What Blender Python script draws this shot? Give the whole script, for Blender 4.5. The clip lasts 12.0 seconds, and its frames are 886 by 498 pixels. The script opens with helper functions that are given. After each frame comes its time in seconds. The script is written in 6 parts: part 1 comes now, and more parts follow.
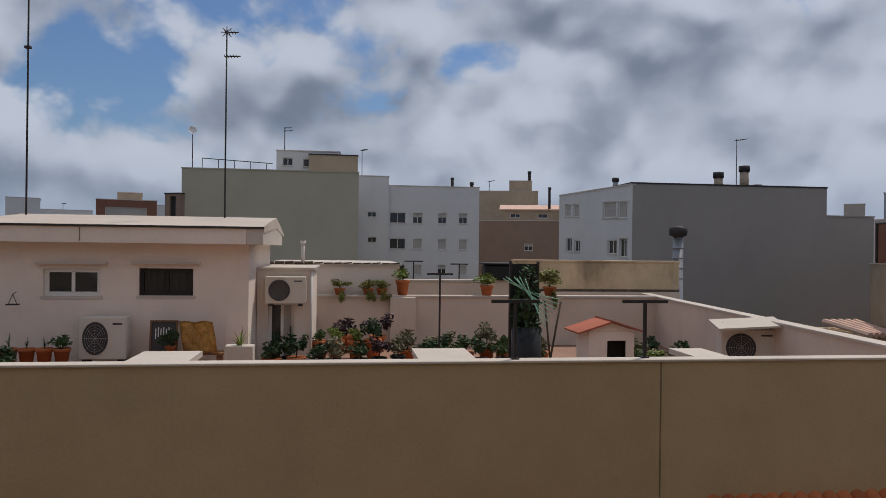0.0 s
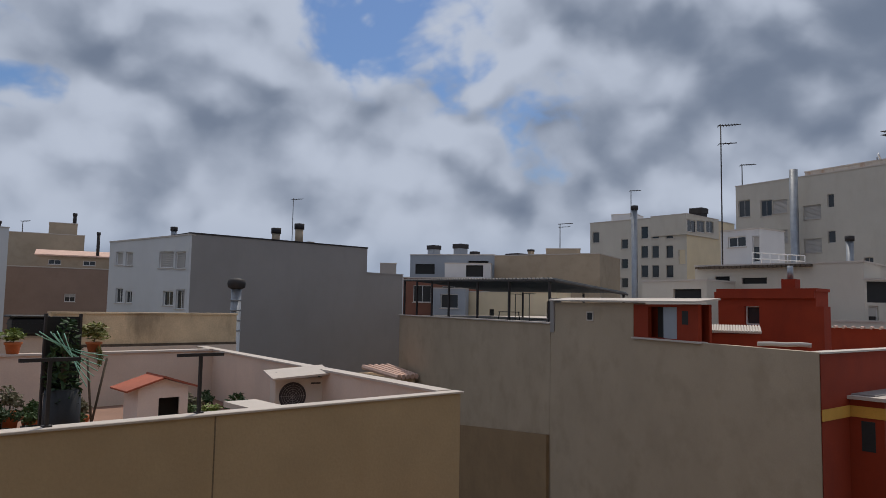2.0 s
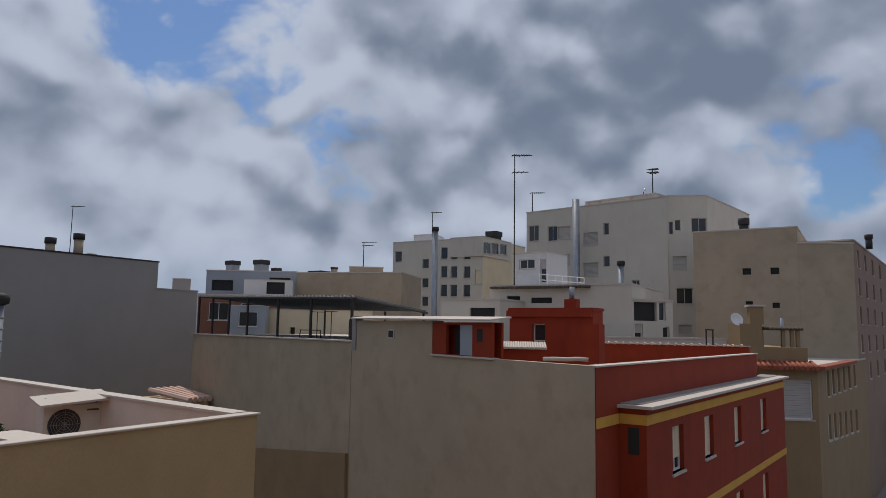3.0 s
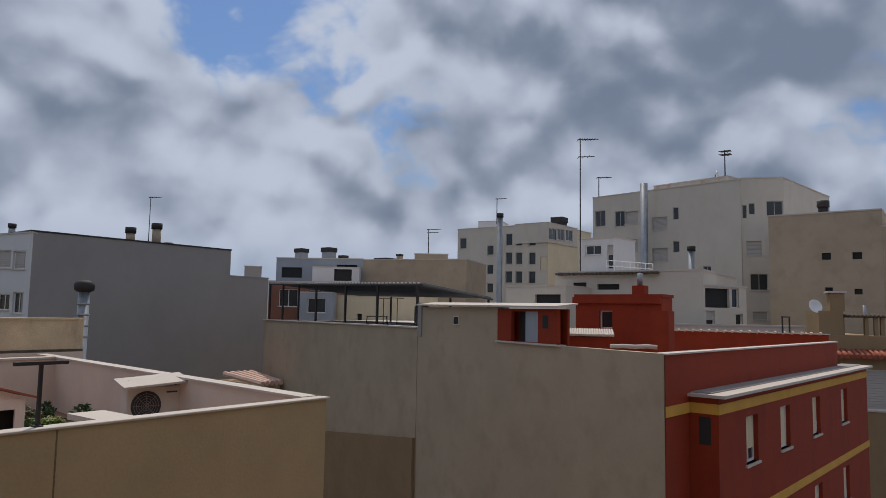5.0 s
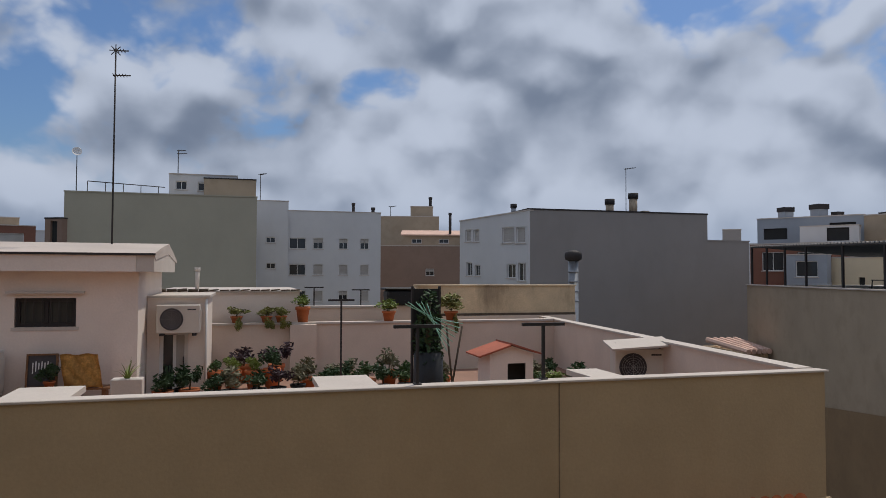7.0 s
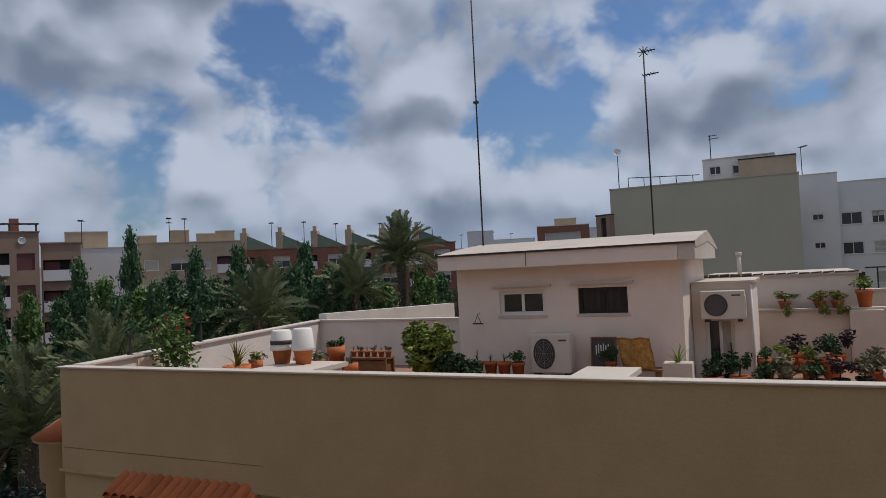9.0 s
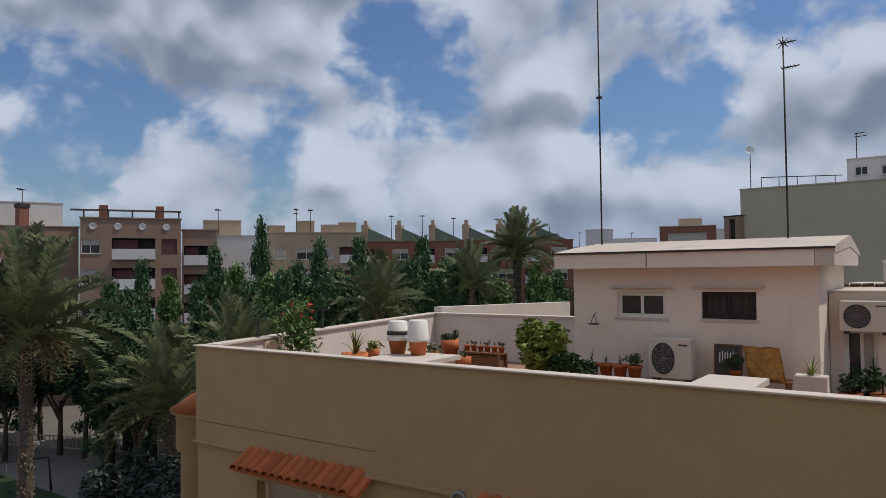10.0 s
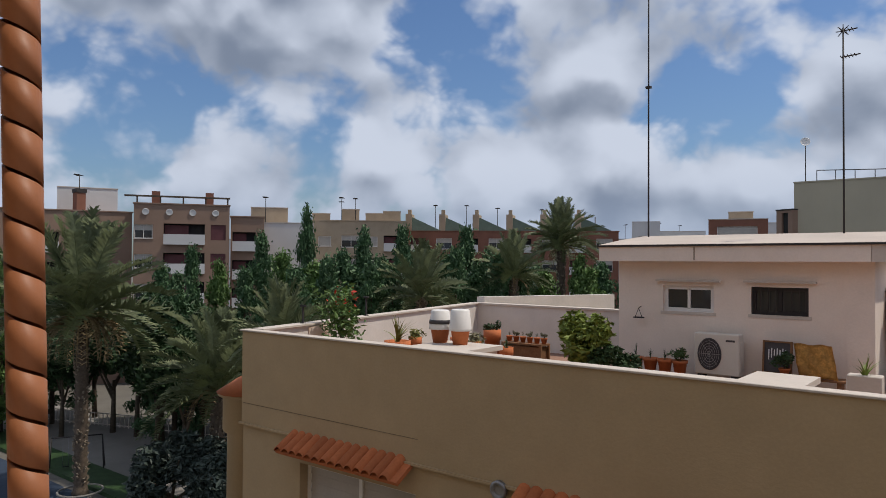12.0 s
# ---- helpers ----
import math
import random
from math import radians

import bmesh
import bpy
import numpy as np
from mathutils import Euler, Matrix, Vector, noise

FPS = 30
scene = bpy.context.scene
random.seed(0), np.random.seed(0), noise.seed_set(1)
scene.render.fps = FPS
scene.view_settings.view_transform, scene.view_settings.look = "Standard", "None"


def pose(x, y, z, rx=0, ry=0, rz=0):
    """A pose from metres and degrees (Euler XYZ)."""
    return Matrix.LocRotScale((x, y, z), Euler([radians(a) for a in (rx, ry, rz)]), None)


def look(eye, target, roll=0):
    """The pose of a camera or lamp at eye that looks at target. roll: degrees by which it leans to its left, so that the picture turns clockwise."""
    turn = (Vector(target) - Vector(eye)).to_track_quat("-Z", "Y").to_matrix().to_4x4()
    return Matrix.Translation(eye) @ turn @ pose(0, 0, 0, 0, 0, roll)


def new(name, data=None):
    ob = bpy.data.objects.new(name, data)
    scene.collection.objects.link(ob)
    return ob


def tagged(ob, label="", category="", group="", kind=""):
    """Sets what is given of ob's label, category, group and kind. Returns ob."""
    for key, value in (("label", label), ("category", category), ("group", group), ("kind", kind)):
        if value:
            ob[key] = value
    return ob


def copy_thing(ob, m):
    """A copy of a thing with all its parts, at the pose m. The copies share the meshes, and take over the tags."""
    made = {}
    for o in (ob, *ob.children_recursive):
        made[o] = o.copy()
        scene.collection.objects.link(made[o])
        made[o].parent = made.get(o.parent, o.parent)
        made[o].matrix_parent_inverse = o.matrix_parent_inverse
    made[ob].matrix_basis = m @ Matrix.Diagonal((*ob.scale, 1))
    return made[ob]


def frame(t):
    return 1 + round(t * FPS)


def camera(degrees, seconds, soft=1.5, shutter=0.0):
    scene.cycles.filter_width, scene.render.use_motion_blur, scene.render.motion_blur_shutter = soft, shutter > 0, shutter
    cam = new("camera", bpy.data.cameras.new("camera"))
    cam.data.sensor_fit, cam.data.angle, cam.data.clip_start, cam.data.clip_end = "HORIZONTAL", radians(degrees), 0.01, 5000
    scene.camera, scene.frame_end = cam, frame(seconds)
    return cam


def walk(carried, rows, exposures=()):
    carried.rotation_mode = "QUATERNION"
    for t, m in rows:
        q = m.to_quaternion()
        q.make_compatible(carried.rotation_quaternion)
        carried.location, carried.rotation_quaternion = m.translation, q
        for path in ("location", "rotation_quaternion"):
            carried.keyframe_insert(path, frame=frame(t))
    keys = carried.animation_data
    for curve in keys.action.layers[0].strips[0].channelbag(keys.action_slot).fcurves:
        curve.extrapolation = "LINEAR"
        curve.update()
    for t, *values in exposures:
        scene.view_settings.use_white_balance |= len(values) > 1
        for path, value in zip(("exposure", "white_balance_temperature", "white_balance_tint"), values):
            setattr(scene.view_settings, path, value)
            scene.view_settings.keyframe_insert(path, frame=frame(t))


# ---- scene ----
EYE = 12.5          # camera height above the park
cam = camera(63.82, 12.0, soft=0.85)
# seconds, yaw, pitch, roll: the camera turns where it stands
TURN = [
    (0.0, -7.64, 0.02, 0.70), (0.5, -17.23, -0.17, 1.89), (1.0, -25.34, 2.33, 2.44), (1.5, -32.63, 3.89, 2.15),
    (2.0, -42.03, 4.73, 1.01), (2.5, -51.52, 6.20, 0.59), (3.0, -57.79, 6.43, 0.88), (3.2, -60.95, 6.51, 1.52),
    (4.0, -65.9, 6.3, 1.7), (4.8, -56.73, 5.43, 1.21), (5.0, -52.58, 5.27, 1.01), (5.5, -41.82, 3.37, 0.68),
    (6.0, -32.25, 2.49, -0.23), (6.5, -24.84, 2.27, -0.25), (6.7, -21.24, 2.48, 0.02), (8.3, 11.84, 1.33, -1.97),
    (8.5, 16.23, 1.91, -2.10), (9.0, 26.00, 1.95, -2.73), (9.5, 31.68, 2.22, -1.73), (10.0, 35.36, 1.89, -0.65),
    (10.5, 38.65, 0.21, -0.40), (11.0, 40.96, 0.47, -0.18), (11.5, 40.42, 1.20, -0.26), (12.0, 38.87, 1.07, 0.34)]


def aimed(yaw, pitch, roll):
    ahead = Euler((radians(90 + pitch), 0, radians(yaw))).to_matrix().to_4x4()
    return Matrix.Translation((0, 0, EYE)) @ ahead @ pose(0, 0, 0, 0, 0, roll)


walk(cam, [(t, aimed(y, p, r)) for t, y, p, r in TURN],
     [(0.0, 0.0, 6550, 10), (3.2, -0.06, 6350, 10), (5.0, 0.02, 6400, 10), (6.5, 0.02, 6350, 10), (9.0, -0.02, 6350, 10), (10.0, 0.14, 6480, 10), (11.0, 0.26, 6550, 10), (12.0, 0.26, 6550, 10)])

# ---- sky and sun ----
SUN_AZ, SUN_EL = 48.0, 60.0      # degrees clockwise from +y, and up
world = bpy.data.worlds.new("sky")
scene.world = world
world.use_nodes = True
wt = world.node_tree
wt.nodes.clear()


def wn(kind, **values):
    n = wt.nodes.new(kind)
    for k, v in values.items():
        if k == "op":
            n.operation = v
        else:
            n.inputs[int(k[1:])].default_value = v
    return n


def wmath(op, a, b=None, c=None):
    n = wt.nodes.new("ShaderNodeMath")
    n.operation = op
    for i, s in enumerate((a, b, c)):
        if s is None:
            continue
        if isinstance(s, (int, float)):
            n.inputs[i].default_value = s
        else:
            wt.links.new(s, n.inputs[i])
    return n.outputs[0]


def wrange(s, a, b, c=0.0, d=1.0):
    n = wt.nodes.new("ShaderNodeMapRange")
    n.interpolation_type = "SMOOTHSTEP"
    wt.links.new(s, n.inputs[0])
    for i, v in enumerate((a, b, c, d)):
        n.inputs[i + 1].default_value = v
    return n.outputs[0]


def wmix(f, a, b):
    n = wt.nodes.new("ShaderNodeMix")
    n.data_type = "RGBA"
    wt.links.new(f, n.inputs[0])
    for i, s in ((6, a), (7, b)):
        if isinstance(s, tuple):
            n.inputs[i].default_value = s
        else:
            wt.links.new(s, n.inputs[i])
    return n.outputs[2]


def away(az, el):
    a, e = radians(az), radians(el)
    return (math.sin(a) * math.cos(e), math.cos(a) * math.cos(e), math.sin(e))


coord = wt.nodes.new("ShaderNodeTexCoord").outputs["Generated"]
sep = wt.nodes.new("ShaderNodeSeparateXYZ")
wt.links.new(coord, sep.inputs[0])
lift = wmath("ADD", wmath("MAXIMUM", sep.outputs[2], 0.0), 0.34)
flat = wt.nodes.new("ShaderNodeCombineXYZ")
wt.links.new(wmath("DIVIDE", sep.outputs[0], lift), flat.inputs[0])
wt.links.new(wmath("DIVIDE", sep.outputs[1], lift), flat.inputs[1])


def wnoise(scale, detail, rough, shift, vector=None):
    m = wt.nodes.new("ShaderNodeMapping")
    wt.links.new(vector or flat.outputs[0], m.inputs[0])
    m.inputs[1].default_value = shift
    n = wt.nodes.new("ShaderNodeTexNoise")
    wt.links.new(m.outputs[0], n.inputs["Vector"])
    n.inputs["Scale"].default_value = scale
    n.inputs["Detail"].default_value = detail
    n.inputs["Roughness"].default_value = rough
    n.inputs["Distortion"].default_value = 0.25
    return n.outputs[0]


sky = wt.nodes.new("ShaderNodeTexSky")
sky.sky_type = "NISHITA"
sky.sun_disc = False
sky.sun_elevation, sky.sun_rotation = radians(SUN_EL), radians(SUN_AZ)
sky.altitude, sky.air_density, sky.dust_density, sky.ozone_density = 20, 1.2, 1.0, 1.5
blue = wt.nodes.new("ShaderNodeVectorMath")
blue.operation = "SCALE"
wt.links.new(sky.outputs[0], blue.inputs[0])
blue.inputs["Scale"].default_value = 0.068

tall = wt.nodes.new("ShaderNodeMapping")
wt.links.new(coord, tall.inputs[0])
tall.inputs[3].default_value = (1.0, 1.0, 1.35)
ragged = wt.nodes.new("ShaderNodeTexNoise")
wt.links.new(coord, ragged.inputs["Vector"])
ragged.inputs["Scale"].default_value, ragged.inputs["Detail"].default_value, ragged.inputs["Roughness"].default_value = 6.0, 4.0, 0.5
centred = wt.nodes.new("ShaderNodeVectorMath")
centred.operation = "SUBTRACT"
wt.links.new(ragged.outputs["Color"], centred.inputs[0])
centred.inputs[1].default_value = (0.5, 0.5, 0.5)
torn = wt.nodes.new("ShaderNodeVectorMath")
torn.operation = "MULTIPLY_ADD"
wt.links.new(centred.outputs[0], torn.inputs[0])
torn.inputs[1].default_value = (0.11, 0.11, 0.11)
wt.links.new(coord, torn.inputs[2])
unit = wt.nodes.new("ShaderNodeVectorMath")
unit.operation = "NORMALIZE"
wt.links.new(torn.outputs[0], unit.inputs[0])


def patches(total, spots):
    for az, el, rad, amount in spots:
        dot = wt.nodes.new("ShaderNodeVectorMath")
        dot.operation = "DOT_PRODUCT"
        wt.links.new(unit.outputs[0], dot.inputs[0])
        dot.inputs[1].default_value = away(az, el)
        total = wmath("ADD", total, wrange(dot.outputs["Value"], math.cos(radians(rad * 1.35)), 1.0, 0.0, amount * 0.66))
    return total


def heaps(scale, detail, shift):
    """Rounded heaps of cloud: high in the middle of each heap, low between them."""
    m = wt.nodes.new("ShaderNodeMapping")
    wt.links.new(torn.outputs[0], m.inputs[0])
    m.inputs[1].default_value, m.inputs[3].default_value = shift, (1.0, 1.0, 1.35)
    n = wt.nodes.new("ShaderNodeTexVoronoi")
    n.feature = "SMOOTH_F1"
    wt.links.new(m.outputs[0], n.inputs["Vector"])
    n.inputs["Scale"].default_value, n.inputs["Detail"].default_value = scale, detail
    n.inputs["Roughness"].default_value, n.inputs["Lacunarity"].default_value = 0.5, 2.3
    n.inputs["Smoothness"].default_value = 0.6
    return wmath("SUBTRACT", 0.62, n.outputs["Distance"])


heap = heaps(7.0, 3.0, (3.1, 1.7, 0.4))
heap_soft = heaps(7.0, 1.0, (3.1, 1.7, 0.4))
heap_above = heaps(7.0, 1.0, (3.1, 1.7, 0.455))
billow = wmath("ADD", wmath("MULTIPLY", wnoise(4.0, 7.0, 0.52, (3.1, 1.7, 0.4), tall.outputs[0]), 0.8), wmath("ADD", wmath("MULTIPLY", heap, 0.30), 0.228))
# openings in the cloud (below 0) and banks of it (above 0): azimuth, elevation, radius, amount
GAPS = [(10.8, 13.8, 3.2, -0.34), (-18, 9.5, 7, -0.17), (-6, 19, 6, -0.12), (33, 23, 6, -0.22), (40, 20.5, 6.5, -0.26), (46, 17.5, 5.5, -0.24), (50.5, 14, 4.5, -0.2),
        (77.5, 13.3, 4, -0.2), (85, 14.5, 5.5, -0.22), (86.5, 21.5, 4.5, -0.24), (74, 20, 11, 0.2), (82, 7.5, 9, 0.16), (-30, 8, 14, 0.08), (-63, 7.5, 9, -0.24), (-54, 14, 7, -0.2), (-50, 9, 5, -0.16), (-39, 15.5, 6, -0.2), (-31, 12.5, 7, -0.22), (-20, 11, 5, -0.17),
        (-41, 17, 4, -0.18), (19, 17, 12, 0.12), (61, 20, 17, 0.14), (29, 16, 9, 0.14), (20, 8, 14, 0.12), (0, 11, 11, 0.12), (-56.4, 8.6, 3.4, 0.30), (-30, 7.5, 7, 0.14), (-62, 18, 8, 0.14), (-24, 7, 7, 0.1), (-47, 20, 8, 0.12),
        (45, 8, 12, 0.12)]
cover = patches(billow, GAPS)
cloudy = wrange(cover, 0.35, 0.50)
# thick dark undersides (below 0) and bright crowns (above 0)
THICK = [(19, 17, 9, -0.34), (61, 21, 15, -0.36), (79, 20, 10, -0.30), (23, 11.5, 8, -0.26), (0, 12, 9, -0.24), (-47, 20, 8, -0.2), (-62, 17, 8, -0.18), (8, 20, 10, -0.24), (-14, 19, 8, -0.16), (70, 12, 8, -0.1),
         (37, 15.5, 8, 0.3), (29, 19, 7, 0.3), (12, 11, 5, 0.26), (-31, 9, 8, 0.26), (-56.4, 8.6, 4, 0.4), (-23, 9, 6, 0.22), (-10, 13, 6, 0.16), (86, 10, 8, 0.12), (-42, 11, 6, 0.2), (-64, 13, 6, 0.12), (85, 16, 12, -0.26), (92, 8, 12, -0.26), (99, 16, 12, -0.2), (76, 19, 13, -0.55), (-68, 15, 10, -0.25), (-56, 18, 9, -0.2), (85, 20, 9, -0.45)]
relief = wmath("ADD", wmath("MULTIPLY", wmath("SUBTRACT", heap_soft, heap_above), 1.5), wmath("MULTIPLY", heap, 0.5))
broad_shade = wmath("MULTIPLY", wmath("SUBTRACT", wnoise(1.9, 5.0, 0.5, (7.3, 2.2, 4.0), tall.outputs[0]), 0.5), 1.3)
mottle = wmath("MULTIPLY", wmath("SUBTRACT", wnoise(4.5, 6.0, 0.5, (1.3, 5.2, 2.0), tall.outputs[0]), 0.5), 1.5)
lum = patches(wmath("ADD", wmath("ADD", wmath("ADD", relief, mottle), broad_shade), 0.80), [(a, e, r, 0.62 * k) for a, e, r, k in THICK])
thin = wmath("SUBTRACT", 1.0, wrange(cover, 0.38, 0.62))
lum = wmath("ADD", lum, wmath("MULTIPLY", thin, 0.28))
body = wmix(wrange(lum, -0.35, 1.30), (0.165, 0.203, 0.278, 1), (0.485, 0.535, 0.635, 1))
low = wrange(sep.outputs[2], -0.04, 0.14)
body = wmix(low, (0.25, 0.315, 0.43, 1), body)
tint = wt.nodes.new("ShaderNodeVectorMath")
tint.operation = "MULTIPLY"
wt.links.new(blue.outputs[0], tint.inputs[0])
tint.inputs[1].default_value = (0.68, 0.86, 1.14)
colour = wmix(cloudy, tint.outputs[0], body)
background = wt.nodes.new("ShaderNodeBackground")
wt.links.new(colour, background.inputs[0])
background.inputs[1].default_value = 1.0
wt.links.new(background.outputs[0], wt.nodes.new("ShaderNodeOutputWorld").inputs[0])

sun = new("sun", bpy.data.lights.new("sun", "SUN"))
sun.data.energy, sun.data.angle, sun.data.color = 2.6, radians(1.0), (1.0, 0.92, 0.80)
sun.matrix_world = look(Vector(away(SUN_AZ, SUN_EL)) * 100, (0, 0, 0))

# ---- materials ----


def material(name, colour, rough=0.8, metal=0.0, vary=0.12, scale=1.5, grain=30.0, bump=0.15, stain=0.0, stain_colour=(0.1, 0.08, 0.06),
             streak=False, spec=0.3, each=0.0):
    """A painted, plastered, clay, metal or leafy surface: broad and fine variation, relief, and stains of their own shape."""
    m = bpy.data.materials.new(name)
    m.use_nodes = True
    t = m.node_tree
    p = t.nodes["Principled BSDF"]
    p.inputs["Roughness"].default_value, p.inputs["Metallic"].default_value = rough, metal
    p.inputs["Specular IOR Level"].default_value = spec
    geo = t.nodes.new("ShaderNodeNewGeometry").outputs["Position"]

    def tex(sc, detail, squash=None):
        v = geo
        if squash:
            mp = t.nodes.new("ShaderNodeMapping")
            t.links.new(geo, mp.inputs[0])
            mp.inputs[3].default_value = squash
            v = mp.outputs[0]
        n = t.nodes.new("ShaderNodeTexNoise")
        t.links.new(v, n.inputs["Vector"])
        n.inputs["Scale"].default_value, n.inputs["Detail"].default_value, n.inputs["Roughness"].default_value = sc, detail, 0.6
        return n.outputs[0]

    def rng(s, a, b, c, d):
        n = t.nodes.new("ShaderNodeMapRange")
        t.links.new(s, n.inputs[0])
        for i, v in enumerate((a, b, c, d)):
            n.inputs[i + 1].default_value = v
        return n.outputs[0]

    def mul(a, b, op="MULTIPLY"):
        n = t.nodes.new("ShaderNodeMath")
        n.operation = op
        t.links.new(a, n.inputs[0])
        t.links.new(b, n.inputs[1])
        return n.outputs[0]

    value = mul(rng(tex(scale, 5), 0.3, 0.7, 1 - vary, 1 + vary), rng(tex(grain, 4), 0.3, 0.7, 1 - vary * 0.6, 1 + vary * 0.6))
    if each:
        value = mul(value, rng(t.nodes.new("ShaderNodeObjectInfo").outputs["Random"], 0, 1, 1 - each, 1 + each))
    sc = t.nodes.new("ShaderNodeVectorMath")
    sc.operation = "SCALE"
    sc.inputs[0].default_value = colour
    t.links.new(value, sc.inputs["Scale"])
    out = sc.outputs[0]
    if stain:
        n = t.nodes.new("ShaderNodeMix")
        n.data_type = "RGBA"
        f = tex(0.9, 7, (1.3, 1.3, 0.4) if streak else (1, 1, 1))
        t.links.new(rng(f, 0.5, 0.72, 0.0, stain), n.inputs[0])
        t.links.new(out, n.inputs[6])
        n.inputs[7].default_value = (*stain_colour, 1)
        out = n.outputs[2]
    t.links.new(out, p.inputs["Base Color"])
    if bump:
        b = t.nodes.new("ShaderNodeBump")
        b.inputs["Strength"].default_value, b.inputs["Distance"].default_value = bump, 0.02
        t.links.new(tex(grain, 6), b.inputs["Height"])
        t.links.new(b.outputs[0], p.inputs["Normal"])
    return m


M = {}
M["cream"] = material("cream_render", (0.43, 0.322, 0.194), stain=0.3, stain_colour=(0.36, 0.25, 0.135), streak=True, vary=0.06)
M["white"] = material("white_plaster", (0.75, 0.65, 0.575), stain=0.12, stain_colour=(0.5, 0.42, 0.37), streak=True, vary=0.05)
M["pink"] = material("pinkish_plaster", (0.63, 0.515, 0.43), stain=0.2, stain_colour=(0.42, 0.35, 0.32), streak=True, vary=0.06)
M["cap"] = material("white_coping", (0.52, 0.46, 0.41), stain=0.2, stain_colour=(0.55, 0.5, 0.45), vary=0.06)
M["old"] = material("weathered_render", (0.60, 0.46, 0.30), stain=0.9, stain_colour=(0.15, 0.11, 0.075), streak=True, vary=0.18)
M["greywall"] = material("grey_render", (0.29, 0.265, 0.25), stain=0.15, stain_colour=(0.2, 0.19, 0.18), streak=True, vary=0.05, scale=0.3)
M["greenwall"] = material("greenish_render", (0.42, 0.38, 0.29), stain=0.15, stain_colour=(0.33, 0.3, 0.23), streak=True, vary=0.05, scale=0.3)
M["bluewhite"] = material("white_facade", (0.60, 0.59, 0.59), stain=0.12, stain_colour=(0.45, 0.44, 0.43), streak=True, vary=0.05, scale=0.3)
M["beige"] = material("beige_render", (0.395, 0.312, 0.225), stain=0.55, stain_colour=(0.29, 0.225, 0.155), vary=0.08, scale=0.4)
M["tan"] = material("tan_brick", (0.27, 0.18, 0.135), stain=0.2, stain_colour=(0.19, 0.125, 0.09), vary=0.08, scale=0.4)
M["red"] = material("red_paint", (0.26, 0.032, 0.010), stain=0.35, stain_colour=(0.12, 0.018, 0.010), streak=True, vary=0.08)
M["yellow"] = material("yellow_paint", (0.60, 0.32, 0.06), stain=0.2, stain_colour=(0.4, 0.2, 0.05), vary=0.08)
M["clay"] = material("terracotta", (0.44, 0.135, 0.05), stain=0.3, stain_colour=(0.25, 0.09, 0.05), vary=0.15, each=0.2)
# near-black colour that paints the shade inside openings onto flat sheets
M["dark"] = material("interior_shade", (0.03, 0.03, 0.03), vary=0.1)
M["iron"] = material("dark_iron", (0.045, 0.04, 0.04), rough=0.7, metal=0.2, vary=0.1, bump=0.0)
M["steel"] = material("grey_steel", (0.30, 0.31, 0.33), rough=0.45, metal=0.7, vary=0.15)
M["glass"] = material("window_glass", (0.03, 0.033, 0.036), rough=0.08, vary=0.1, bump=0.0, spec=0.5)
M["frame"] = material("white_frame", (0.72, 0.70, 0.68), rough=0.4, vary=0.04, bump=0.03)
M["shutter"] = material("grey_shutter", (0.42, 0.39, 0.36), rough=0.6, vary=0.06)
M["roofred"] = material("red_roof_tiles", (0.33, 0.095, 0.055), stain=0.3, stain_colour=(0.3, 0.12, 0.08), vary=0.15, each=0.15)
M["floor"] = material("terrace_tiles", (0.27, 0.155, 0.11), stain=0.3, stain_colour=(0.2, 0.13, 0.1), vary=0.1)
M["asphalt"] = material("asphalt", (0.055, 0.055, 0.058), stain=0.3, stain_colour=(0.035, 0.035, 0.035), vary=0.12, scale=0.6)
M["earth"] = material("park_earth", (0.13, 0.12, 0.105), stain=0.4, stain_colour=(0.12, 0.11, 0.09), vary=0.15, scale=0.4)
M["paving"] = material("pavement", (0.23, 0.215, 0.20), stain=0.3, stain_colour=(0.2, 0.19, 0.18), vary=0.1, scale=0.6)
M["leaf"] = material("leaf_green", (0.055, 0.10, 0.03), rough=0.6, vary=0.3, scale=3.0, bump=0.0)
M["leafdark"] = material("leaf_dark", (0.03, 0.062, 0.022), rough=0.6, vary=0.35, scale=2.0, bump=0.0)
M["leafbright"] = material("leaf_bright", (0.16, 0.21, 0.04), rough=0.55, vary=0.3, scale=5.0, bump=0.0)
M["palm"] = material("palm_green", (0.145, 0.17, 0.085), rough=0.55, vary=0.3, scale=2.0, bump=0.0)
M["dry"] = material("dry_frond", (0.26, 0.19, 0.10), rough=0.8, vary=0.25, scale=3.0)
M["trunk"] = material("palm_trunk", (0.105, 0.08, 0.06), rough=0.95, vary=0.3, scale=6.0, bump=0.5)
M["bark"] = material("bark", (0.09, 0.07, 0.05), rough=0.95, vary=0.3, scale=6.0, bump=0.5)

# ---- builders ----


def add_box(bm, x0, x1, y0, y1, z0, z1):
    v = [bm.verts.new(c) for c in ((x0, y0, z0), (x1, y0, z0), (x1, y1, z0), (x0, y1, z0), (x0, y0, z1), (x1, y0, z1), (x1, y1, z1), (x0, y1, z1))]
    for q in ((3, 2, 1, 0), (4, 5, 6, 7), (0, 1, 5, 4), (1, 2, 6, 5), (2, 3, 7, 6), (3, 0, 4, 7)):
        bm.faces.new([v[i] for i in q])
    return bm


def box(x0, x1, y0, y1, z0, z1, bevel=0.0):
    bm = add_box(bmesh.new(), x0, x1, y0, y1, z0, z1)
    if bevel:
        bmesh.ops.bevel(bm, geom=bm.edges[:], offset=bevel, segments=1, affect="EDGES")
    return bm


